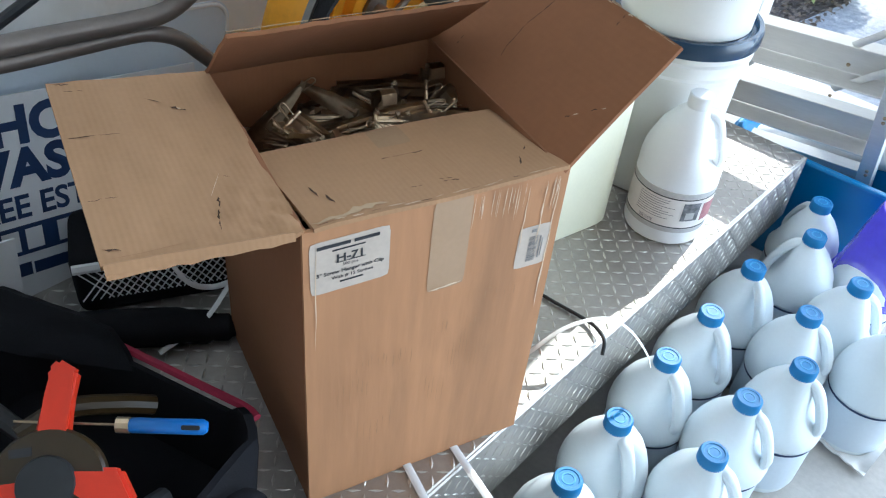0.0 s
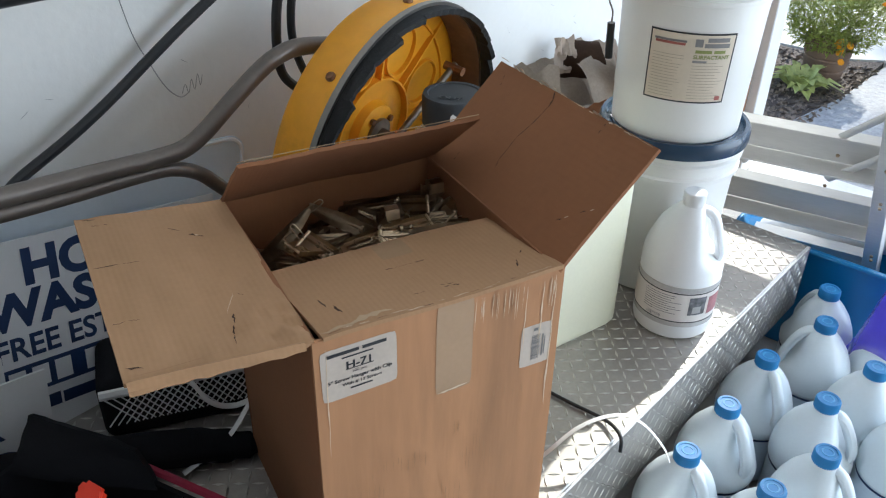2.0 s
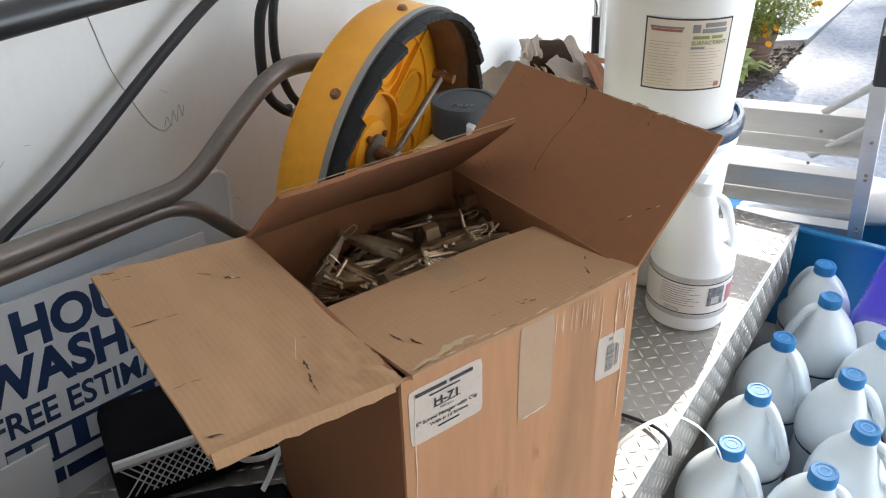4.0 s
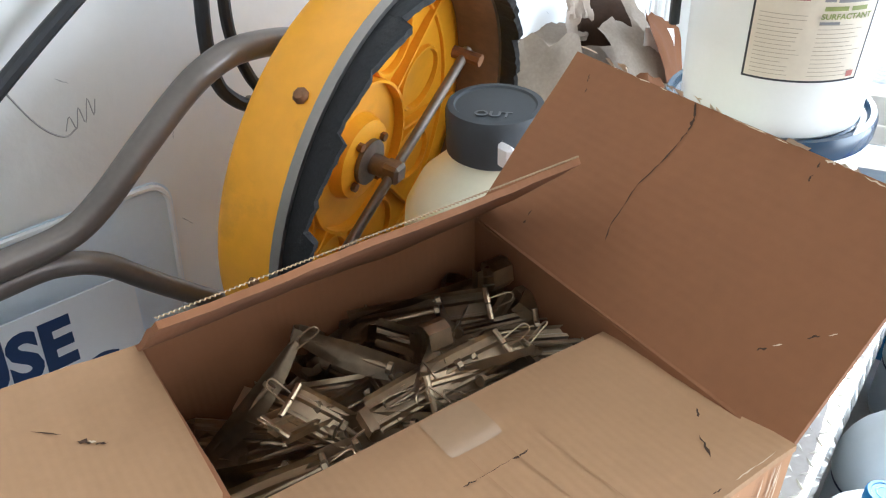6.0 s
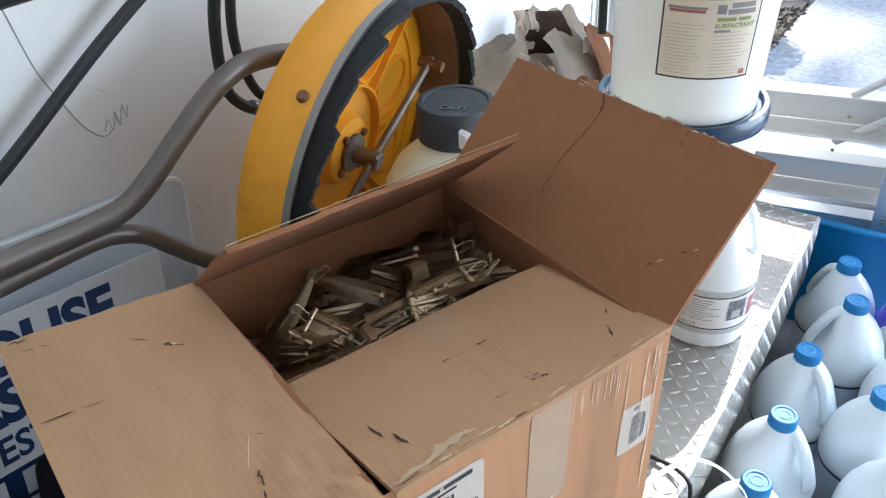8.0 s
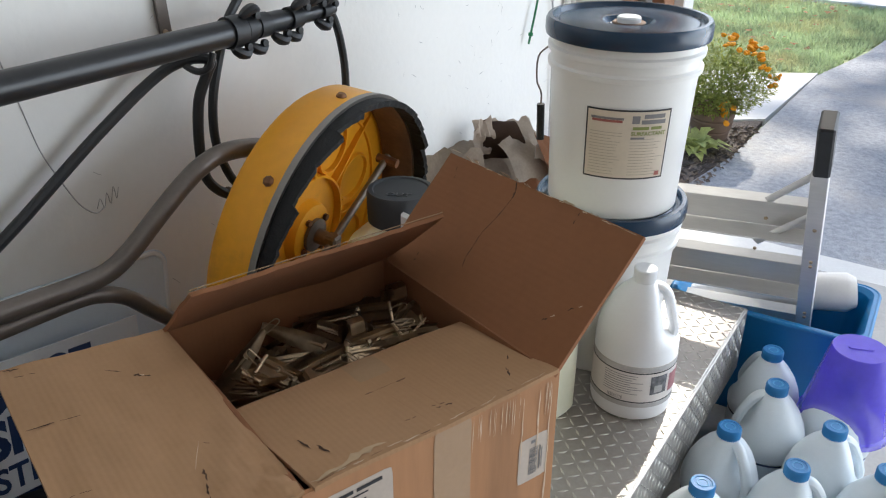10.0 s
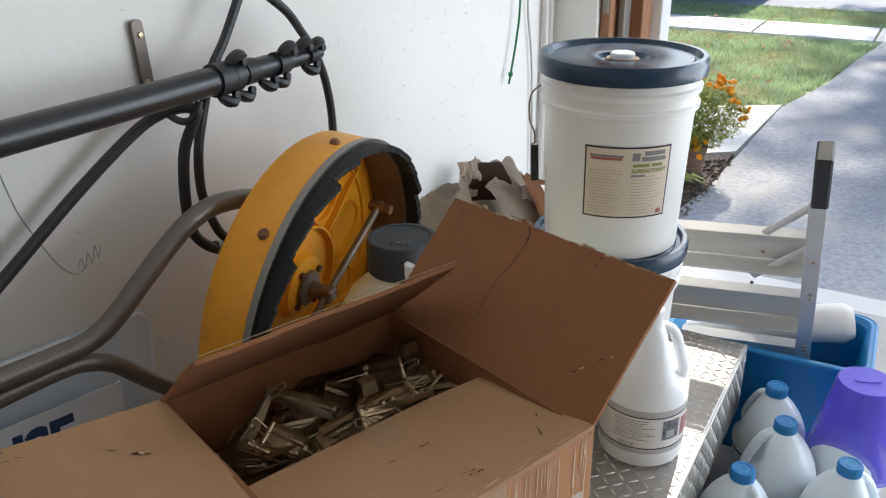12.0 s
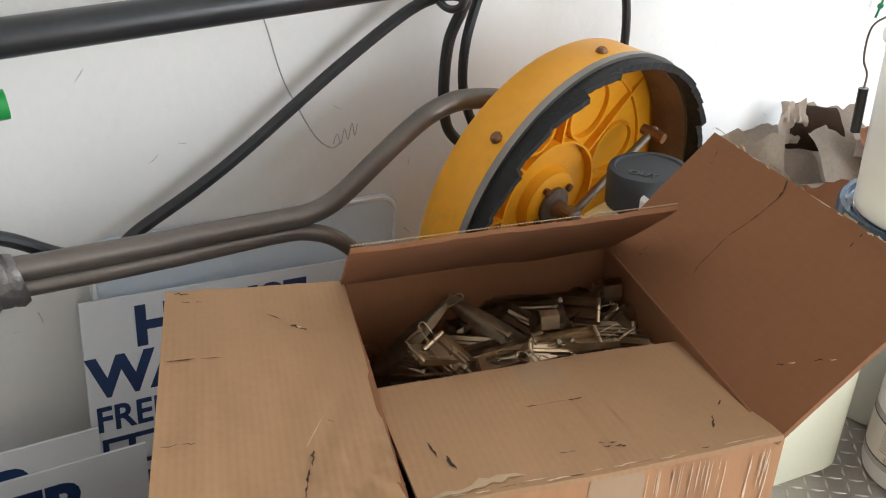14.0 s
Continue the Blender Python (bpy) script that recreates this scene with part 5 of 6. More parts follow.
grip = glide([(0.010, 0, 0.264), (0.026, 0, 0.267), (0.041, 0, 0.257), (0.050, 0, 0.234), (0.057, 0, 0.205), (0.063, 0, 0.180), (0.060, 0, 0.158)], 6)
part("handle", tube(grip, 0.0095, 12, flat=1.4, up=(0, 1, 0)), M_HDPE, dj, "moulded handle", pose(0, 0, 0, 0, 0, 25))
lb = part("paper_label", lathe([(0.0758, 0.036), (0.0762, 0.0365), (0.0762, 0.130), (0.0758, 0.1305)], 52), M_PAPER, dj, "white label with grey bands")
for z0, z1, mm in ((0.036, 0.046, M_STAIN), (0.0465, 0.049, M_INK), (0.118, 0.130, M_STAIN), (0.1145, 0.1172, M_INK)):
    part("label_band", lathe([(0.0763, z0), (0.0767, z0 + 0.0003), (0.0767, z1 - 0.0003), (0.0763, z1)], 52), mm, lb)


def curved(a0, a1, z0, z1, r, n=6, bm=None):
    bm = bm or bmesh.new()
    lo = [bm.verts.new((r * math.cos(a0 + (a1 - a0) * i / n), r * math.sin(a0 + (a1 - a0) * i / n), z0)) for i in range(n + 1)]
    hi = [bm.verts.new((r * math.cos(a0 + (a1 - a0) * i / n), r * math.sin(a0 + (a1 - a0) * i / n), z1)) for i in range(n + 1)]
    for i in range(n):
        bm.faces.new((lo[i], lo[i + 1], hi[i + 1], hi[i]))
    return bm


ink = bmesh.new()
rng = random.Random(9)
for k in range(9):
    z = 0.108 - 0.0052 * k
    curved(radians(-112), radians(-112 + rng.uniform(38, 58)), z, z + 0.0013, 0.0768, 8, ink)
for k in range(14):
    curved(radians(-104 + 1.6 * k), radians(-104 + 1.6 * k + rng.choice((0.5, 0.9))), 0.051, 0.060, 0.0768, 1, ink)
part("print", ink, M_INKSOFT, lb)
part("picture", curved(radians(-46), radians(-20), 0.066, 0.108, 0.0769), mat("grey_photo_print", (0.14, 0.14, 0.15), 0.5, vary=0.7, scale=90), lb, "small dark printed picture")
part("picture", curved(radians(-15), radians(12), 0.062, 0.104, 0.0769), mat("faded_red_print", (0.36, 0.16, 0.17), 0.6, vary=0.3, scale=90), lb, "small red printed picture")
part("picture", curved(radians(-40), radians(-27), 0.07, 0.086, 0.0772), M_STAIN, lb)


# ---- blue tote, ladder, purple bucket ----
tote = thing("storage_tote", pose(-0.245, 1.99, 0, 0, 0, 2), "blue open plastic tote on the floor", "storage tote")
bm = bmesh.new()
rings = []
for w, d, z in ((0.36, 0.20, 0.0), (0.37, 0.21, 0.01), (0.415, 0.255, 0.290), (0.44, 0.28, 0.292), (0.445, 0.285, 0.305), (0.425, 0.265, 0.307), (0.408, 0.248, 0.296), (0.365, 0.205, 0.014)):
    rings.append([bm.verts.new((x, y, z)) for x, y in rounded(w, d, 0.04, 6)])
for a, b in zip(rings, rings[1:]):
    for i in range(len(a)):
        bm.faces.new((a[i], a[(i + 1) % len(a)], b[(i + 1) % len(b)], b[i]))
bm.faces.new(rings[0][::-1])
bm.faces.new(rings[-1])
part("tub", bm, M_BIN, tote)
part("rim_lip", tube([(x, y, 0.302) for x, y in rounded(0.447, 0.287, 0.042, 6) + rounded(0.447, 0.287, 0.042, 6)[:1]], 0.005, 8), M_BIN, tote, "rolled blue rim")
roll = thing("wrapped_roll", pose(-0.24, 2.03, 0.285, 0, 0, 0), "white wrapped roll lying in the blue tote", "roll")
part("wrapping", tube([(-0.20, -0.035, -0.055), (-0.08, -0.01, -0.02), (0.05, 0.015, 0.012), (0.145, 0.03, 0.03), (0.165, 0.035, 0.034)], [0.030, 0.036, 0.045, 0.048, 0.036], 12), M_ROLL, roll)

LB, LT = Vector((-0.160, 1.955, 0.235)), Vector((-0.172, 1.690, 0.818))
LU = (LT - LB).normalized()
LR = Vector((1, 0.12, 0.02))
ladm = frame_matrix(LB, LR - LU * LR.dot(LU), LU)
ladder = thing("step_ladder", ladm, "aluminium step ladder with black rubber feet, leaning upside down", "ladder")
LL = (LT - LB).length
LW = 0.42
for s, x in ((0, 0.0), (1, -LW)):
    c = bmesh.new()
    box(c, (x - 0.019, -0.12, -0.003), (x + 0.014, LL - 0.11, 0.0), 0.001)
    box(c, (x + (0.011 if s == 0 else -0.014), -0.12, -0.055), (x + (0.014 if s == 0 else -0.011), LL - 0.02, -0.003), 0.001)
    part("rail", c, M_ALU, ladder)
    part("rubber_foot", boxbm((x - 0.016, LL - 0.125, -0.056), (x + 0.016, LL, 0.006), 0.004), M_BLACK, ladder, "black rubber foot")
for y0, yh in ((0.308, 0.092), (0.116, 0.096), (-0.06, 0.09)):
    st = part("step", boxbm((-LW + 0.014, y0, -0.050), (-0.014, y0 + yh, -0.046), 0.0012), M_ALU, ladder, "aluminium step")
    part("step_lip", boxbm((-LW + 0.014, y0 - 0.006, -0.050), (-0.014, y0 - 0.001, -0.004), 0.0012), M_ALU, st)
    part("step_lip", boxbm((-LW + 0.014, y0 + yh + 0.001, -0.050), (-0.014, y0 + yh + 0.005, -0.022), 0.0012), M_ALU, st)
for x0, x1, y0, y1 in ((-0.005, -0.10, 0.50, 0.405), (-0.010, -0.12, 0.375, 0.268), (-LW + 0.005, -LW + 0.10, 0.50, 0.405), (-LW + 0.01, -LW + 0.12, 0.375, 0.268)):
    part("brace", tube([(x0, y0, -0.028), (x1, y1, -0.028)], 0.009, 6, flat=0.3), M_ALU, ladder, "flat diagonal brace")
for x, y in ((0.0, 0.36), (0.0, 0.258), (0.0, 0.243), (0.0, 0.075), (0.0, 0.06), (-0.10, 0.36), (-0.12, 0.258)):
    part("rivet", lathe([(0, 0), (0.0045, 0), (0.0035, 0.003), (0, 0.0035)], 8), M_STEELDK, ladder, "", Matrix.Translation((x, y, 0.0 if x > -0.05 else -0.018)))

pb = thing("purple_bucket", pose(-0.022, 1.745, 0.163, 0, 0, 0), "purple translucent toy bucket turned over a jug", "bucket")
part("pail", lathe([(0.0925, 0.0), (0.098, 0.0), (0.098, 0.012), (0.0905, 0.014), (0.0585, 0.186), (0.055, 0.192), (0, 0.192), (0, 0.189), (0.054, 0.189), (0.0885, 0.0)], 48), M_PURPLE, pb)
part("handle_slot", slab(rounded(0.05, 0.014, 0.006), 0.002), M_PURPLE, pb, "", pose(0, 0, 0.1925, 0, 0, 20))
for a in (100, -80):
    part("ear", boxbm((0.092, -0.014, 0.004), (0.106, 0.014, 0.022), 0.004), M_PURPLE, pb, "", pose(0, 0, 0, 0, 0, a))


# ---- things on the wall ----
pole = thing("telescopic_pole", pose(0, 0, 0), "black telescopic pole with clamps hung on the wall", "pole")
P0, P1 = Vector((-0.935, -0.60, 1.038)), Vector((-0.935, 0.950, 1.032))
part("outer_tube", tube([P0, P1], 0.0205, 20), M_POLE, pole)
pd = (P1 - P0).normalized()
def along(d0, d1, r, name, mm=M_BLACK, lbl=""):
    return part(name, tube([P1 + pd * d0, P1 + pd * d1], r, 20), mm, pole, lbl)
along(0.0, 0.028, 0.0245, "collar")
along(0.030, 0.048, 0.0235, "collar")
along(0.028, 0.12, 0.0175, "inner_tube", M_POLE)
along(0.060, 0.085, 0.0195, "collar")
along(0.12, 0.20, 0.0140, "inner_tube", M_POLE)
along(0.135, 0.160, 0.0185, "collar")
along(0.20, 0.25, 0.0105, "inner_tube", M_POLE)
along(0.215, 0.235, 0.0150, "collar")
for d0, up in ((0.012, -1), (0.034, 1), (0.046, -1), (0.100, -1), (0.128, -1), (0.150, 1), (0.190, 1), (0.205, -1), (0.222, 1)):
    c = P1 + pd * d0 + Vector((0.010, 0, (0.026 if d0 < 0.1 else 0.021 if d0 < 0.2 else 0.016) * up))
    k = part("clamp_lever", tube(glide([c + Vector((0.0, -0.012, -0.004 * up)), c + Vector((0.006, 0.004, 0.006 * up)), c + Vector((0.004, 0.022, 0.002 * up))], 4), [0.006, 0.009, 0.010, 0.011, 0.011, 0.011, 0.009, 0.007, 0.005], 8, flat=0.8), M_BLACK, pole, "black locking lever")
    part("clamp_knob", lathe([(0, 0), (0.005, 0), (0.006, 0.008), (0, 0.009)], 8), M_BLACK, pole, "", pose(c.x + 0.006, c.y + 0.012, c.z - 0.004 * up, 0, 90, 0))

hook = thing("wall_hook", pose(WALL_X, 0.900, 1.000), "dark steel screw hook in the wall", "hook")
part("shank", tube(glide([(0.0, 0.0, 0.004), (0.04, 0, 0.0), (0.090, 0.0, -0.018), (0.114, 0.008, -0.012), (0.118, 0.016, 0.010)], 6), 0.0055, 10), M_POLE, hook)
strap = thing("steel_strap", pose(WALL_X + 0.004, 0.922, 1.066, 0, 0, 0), "short grey perforated steel strap screwed to the wall", "bracket")
part("plate", slab(rounded(0.020, 0.100, 0.008), 0.006, m=frame_matrix((0, 0, 0), (0, 1, 0.06), (0, -0.06, 1))), M_TUBE, strap)
for z in (0.028, -0.04):
    part("screw_head", lathe([(0, 0.006), (0.005, 0.006), (0.004, 0.009), (0, 0.0095)], 8), M_STEEL, strap, "", frame_matrix((0, 0, z), (0, 1, 0), (0, 0, 1)))


def cable(name, pts, r, label, mm=M_BLACK, cat="cable"):
    ob = part(name, tube(glide(pts, 8), r, 10), mm, None)
    return tagged(ob, label, cat)


XW = -1.0
hose_sets = (
    [(XW + 0.075, 0.20, 0.845), (XW + 0.06, 0.28, 0.822), (XW + 0.04, 0.345, 0.770), (XW + 0.01, 0.40, 0.738), (XW - 0.01, 0.45, 0.752), (XW - 0.01, 0.53, 0.787), (XW - 0.01, 0.61, 0.829), (XW - 0.01, 0.75, 0.912), (XW, 0.86, 0.975), (XW + 0.025, 0.905, 0.996), (XW + 0.050, 0.925, 0.994), (XW + 0.045, 0.922, 0.976), (XW + 0.03, 0.910, 0.93), (XW + 0.025, 0.904, 0.86), (XW + 0.025, 0.908, 0.806), (XW + 0.03, 0.926, 0.776), (XW + 0.03, 0.960, 0.753), (XW + 0.03, 1.00, 0.735)],
    [(XW + 0.01, 1.10, 1.16), (XW + 0.015, 1.035, 1.076), (XW + 0.02, 0.994, 1.035), (XW + 0.02, 0.967, 0.978), (XW + 0.02, 0.947, 0.92), (XW + 0.02, 0.942, 0.86), (XW + 0.02, 0.954, 0.81), (XW + 0.02, 0.980, 0.765), (XW + 0.03, 1.03, 0.735)],
    [(XW + 0.02, 1.09, 1.155), (XW + 0.03, 1.160, 1.105), (XW + 0.03, 1.200, 1.062), (XW + 0.03, 1.236, 1.015), (XW + 0.03, 1.258, 0.960), (XW + 0.03, 1.268, 0.887), (XW + 0.02, 1.27, 0.79), (XW + 0.01, 1.25, 0.70)],
)
for k, pts in enumerate(hose_sets):
    cable("hose", pts, (0.0085, 0.0075, 0.0075)[k], "black rubber hose looped on the wall", cat="hose")
part_end = part("ferrule", tube([(XW + 0.030, 0.945, 0.764), (XW + 0.030, 0.985, 0.743)], 0.0105, 12), M_BAND, bpy.data.objects["hose"], "grey crimped ferrule")
wire_tip = [(-1.048, 0.813, 0.593), (-1.045, 0.817, 0.605), (-1.043, 0.820, 0.579), (-1.040, 0.827, 0.528), (-1.040, 0.833, 0.498)]
cable("wire_hook", wire_tip, 0.0022, "thin dark bent wire at the wall", M_BLACK, "wire")
gp = thing("green_pole", pose(0, 0, 0), "green plastic pole end resting by the wall", "pole")
part("tube", tube([(-0.94, -0.55, 0.975), (-0.94, 0.328, 0.966)], 0.0160, 18), M_GREEN, gp)
bp2 = thing("black_pole", pose(0, 0, 0), "short black pole end above a green pole", "pole")
part("tube", tube([(-0.945, -0.55, 1.003), (-0.945, 0.302, 0.997)], 0.0150, 18), M_POLE, bp2)
string = thing("green_string", pose(0, 0, 0), "thin green string with a knot hanging on the wall", "string")
part("strand", tube(glide([(-1.035, 2.20, 1.3), (-1.03, 2.20, 1.0), (-1.03, 2.185, 0.90), (-1.03, 2.15, 0.80), (-1.03, 2.14, 0.775)], 6), 0.003, 6), M_GSTRING, string)
part("knot", lathe([(0, -0.008), (0.007, -0.003), (0.007, 0.004), (0, 0.008)], 8), M_GSTRING, string, "", pose(-1.03, 2.15, 0.80))
cable("cord", [(-1.04, 2.27, 1.4), (-1.04, 2.27, 1.0), (-1.04, 2.31, 0.8), (-1.04, 2.33, 0.5), (-1.04, 2.33, 0.1)], 0.003, "pale cord along the wall", M_STAIN, "cord")
conduit = thing("wall_conduit", pose(0, 0, 0), "pair of pale vertical pipes in the wall corner", "pipe")
for y in (2.39, 2.425):
    part("pipe", tube([(-1.035, y, 0.0), (-1.035, y, 2.5)], 0.009, 10), M_TRIM, conduit)


def wall_marks():
    rng = random.Random(31)
    mk = thing("wall_marks", pose(WALL_X + 0.0004, 0, 0), "small grey scuffs and chips on the wall paint", "scuffs", kind="structure")
    for k in range(130):
        y, z = (rng.uniform(0.0, 2.3), rng.uniform(0.55, 1.4)) if k % 2 else (rng.uniform(1.3, 2.3), rng.uniform(0.6, 1.1))
        a = rng.uniform(0, 360)
        part("scuff", tear(rng.uniform(0.006, 0.026), rng.uniform(0.0006, 0.0022), k + 200, 5), M_STAIN, mk, "", frame_matrix((0, y, z), (0, math.cos(radians(a)), math.sin(radians(a))), (0, -math.sin(radians(a)), math.cos(radians(a)))))
    part("hairline_crack", tube(glide([(0, 0.655, 1.04), (0, 0.670, 0.969), (0, 0.684, 0.901), (0, 0.701, 0.857), (0, 0.726, 0.804), (0, 0.750, 0.780), (0, 0.768, 0.784)], 5), 0.0011, 4), M_STAIN, mk, "fine wandering crack")
    part("pencil_mark", tube(glide([(0, 0.754, 0.785), (0, 0.762, 0.799), (0, 0.767, 0.783), (0, 0.775, 0.805), (0, 0.779, 0.785), (0, 0.788, 0.811), (0, 0.791, 0.790), (0, 0.797, 0.807)], 4), 0.0007, 4), M_STAIN, mk, "grey zigzag scribble")


wall_marks()

# ---- signs, basket and bag by the wall ----
def yard_sign(m, w, h, label):
    s = thing("yard_sign", m, label, "sign", "yard signs")
    part("panel", slab([(0, 0), (w, 0), (w, -h), (0, -h)][::-1], 0.004), M_SIGN, s)
    return s


def lettering(s, text, x, y, size, sq=1.0, bold=0.006, mm=None):
    part("lettering", words(text, size, size * bold * 7, 0.0002, sq), mm or M_NAVY, s, "", Matrix.Translation((x, y, 0.0046)))


SR = (0.02, 1, -0.150)
hs = yard_sign(frame_matrix((-1.022, 0.354, 0.665), SR, (-0.17, 0.150, 1)), 0.41, 0.33, "white yard sign with navy house washing lettering, leaning on the wall")
lettering(hs, "HOUSE", 0.067, -0.072, 0.078, 1.02)
lettering(hs, "WASHING", 0.004, -0.137, 0.078, 1.02)
lettering(hs, "FREE ESTIMATES", 0.006, -0.190, 0.052, 0.94, 0.003)
part("number_band", slab([(0.012, -0.252), (0.40, -0.252), (0.40, -0.203), (0.012, -0.203)], 0.0004), M_NAVY, hs, "navy band", Matrix.Translation((0, 0, 0.0041)))
for k in range(10):
    part("number_bar", bars([(0.020 + 0.036 * k + (0.014 if k > 2 else 0) + (0.014 if k > 5 else 0), -0.245, 0.026, 0.035)], 0.0003), M_SIGN, hs, "plain pale bar", Matrix.Translation((0, 0, 0.0048)))
for bar_row in ((0.035, -0.288, 0.058, 0.022), (0.097, -0.288, 0.10, 0.020), (0.202, -0.288, 0.14, 0.020)):
    part("address_bar", bars([bar_row], 0.0003), M_NAVY, hs, "plain navy bar", Matrix.Translation((0, 0, 0.0043)))
lid2 = thing("plastic_sheet", frame_matrix((-1.036, 0.60, 0.53), (0.0, 1, -0.12), (-0.05, 0.12, 1)), "translucent white plastic panel with rounded corners, behind the sign", "plastic sheet")
part("sheet", slab(rounded(0.48, 0.36, 0.03), 0.004), M_HDPEB, lid2)
part("rim", tube([(x, y, 0.004) for x, y in rounded(0.47, 0.35, 0.03) + rounded(0.47, 0.35, 0.03)[:1]], 0.004, 6), M_HDPE, lid2)
GR = (0.02, 1.0, -0.12)
for oy, oz, ox in ((-0.051, 0.046, -0.008), (0, 0, 0)):
    gs = yard_sign(frame_matrix((-0.948 + ox, -0.035 + oy, 0.524 + oz), GR, (-0.04, 0.12, 1)), 0.42, 0.40, "white yard sign with navy gutter cleaning lettering")
    lettering(gs, "GUTTER", 0.008, -0.092, 0.092, 0.96)
    lettering(gs, "CLEANING", -0.004, -0.182, 0.088, 0.84)

mt = tagged(part("foam_block", boxbm((-1.03, 0.42, 0.0), (-0.925, 0.80, 0.300), 0.012, 3), M_FOAM, None), "grey foam block under the signs", "foam block")
crate = thing("mesh_basket", pose(-0.868, 0.566, DECK_Z, 0, 0, -28), "black soft case with a white mesh pocket", "case")
bm = boxbm((-0.07, -0.13, 0.0), (0.07, 0.19, 0.115), 0.02, 3)
part("case_body", bm, M_BAGBLK, crate)
net = bmesh.new()
for k in range(-3, 24):
    y = -0.12 + 0.0125 * k
    for s in (1, -1):
        p0, p1 = Vector((0.073, y, 0.036)), Vector((0.073, y + s * 0.045, 0.094))
        if s < 0:
            p0.y, p1.y = y + 0.02, y - 0.025
        if -0.13 < min(p0.y, p1.y) and max(p0.y, p1.y) < 0.185:
            tube([p0, p1], 0.0013, 4, net)
part("mesh_pocket", net, M_STRAP, crate, "white diamond mesh")
part("pocket_binding", tube([(0.072, -0.125, 0.100), (0.074, 0.02, 0.102), (0.072, 0.18, 0.100)], 0.006, 6, flat=1.4), M_STRAP, crate, "pale grey binding")
sleeve = thing("padded_sleeve", pose(0, 0, 0), "soft black padded sleeve lying on the platform", "sleeve")
part("padding", tube(glide([(-0.90, 0.24, 0.372), (-0.82, 0.38, 0.366), (-0.745, 0.49, 0.358), (-0.70, 0.55, 0.350), (-0.675, 0.585, 0.344)], 5), [0.034] * 12 + [0.030] * 3 + [0.024] * 3 + [0.016] * 2 + [0.006], 14, flat=0.8), M_BAGBLK, sleeve)
part("piping", tube(glide([(-0.872, 0.245, 0.370), (-0.795, 0.37, 0.364), (-0.722, 0.475, 0.352), (-0.685, 0.535, 0.344)], 5), 0.004, 6), M_FOAM, sleeve, "grey piping")
strapn = (
    [(-0.765, 0.520, 0.475), (-0.735, 0.535, 0.43), (-0.735, 0.575, 0.395), (-0.70, 0.60, 0.415), (-0.665, 0.60, 0.40), (-0.655, 0.585, 0.36)],
    [(-0.725, 0.66, 0.44), (-0.715, 0.60, 0.41), (-0.705, 0.535, 0.370), (-0.715, 0.46, 0.345)],
    [(-0.345, 0.822, 0.341), (-0.322, 0.848, 0.366), (-0.298, 0.910, 0.400), (-0.265, 0.968, 0.406), (-0.230, 0.988, 0.394), (-0.196, 0.998, 0.362), (-0.184, 1.008, 0.330)],
)
for pts in strapn:
    ob = part("plastic_strap", tube(glide(pts, 8), 0.0045, 6, flat=0.25), M_STRAP, None)
    tagged(ob, "white plastic packing strap curling over the platform", "strap")
for p0, p1 in (((-0.330, 0.592, 0.3385), (-0.235, 0.555, 0.3385)), ((-0.305, 0.660, 0.3385), (-0.195, 0.625, 0.3385))):
    ob = part("plastic_strap", tube([p0, p1], 0.006, 6, flat=0.2), M_STRAP, None)
    tagged(ob, "white plastic packing strap lying flat on the platform", "strap")
cable("black_wire", [(-0.44, 1.00, 0.340), (-0.381, 1.002, 0.340), (-0.319, 1.006, 0.341), (-0.287, 1.000, 0.345), (-0.262, 0.985, 0.345), (-0.254, 0.975, 0.325)], 0.0032, "short black wire on the platform", M_BLACK, "wire")

torn = thing("torn_cardboard", pose(-0.91, 1.73, DECK_Z), "crumpled torn grey-brown cardboard beside the wall", "cardboard")


def curled(w, h, bend, crush, seed, thick=0.004):
    """A torn piece of board, curled round and crumpled, with an uneven outline."""
    bm = bmesh.new()
    n, k = 10, 10
    rows = []
    for j in range(k + 1):
        row = []
        for i in range(n + 1):
            u, v = i / n - 0.5, j / k
            rag = 1 + 0.16 * noise.noise(Vector((i * 0.45, j * 0.45, seed))) * (1 if i in (0, n) or j in (0, k) else 0.3)
            x, y = u * w * rag * (1 - 0.25 * v), v * h * rag
            a = bend * v
            r = h / max(bend, 0.05)
            q = noise.noise(Vector((u * 3 + seed, v * 3, seed * 2.3))) + 0.5 * noise.noise(Vector((u * 7, v * 7 + seed, 1)))
            row.append(bm.verts.new((x, r * (1 - math.cos(a)) + crush * q, (r * math.sin(a)) * rag)))
        rows.append(row)
    for a, b in zip(rows, rows[1:]):
        for i in range(n):
            bm.faces.new((a[i], a[i + 1], b[i + 1], b[i]))
    bmesh.ops.solidify(bm, geom=list(bm.faces), thickness=thick)
    return bm


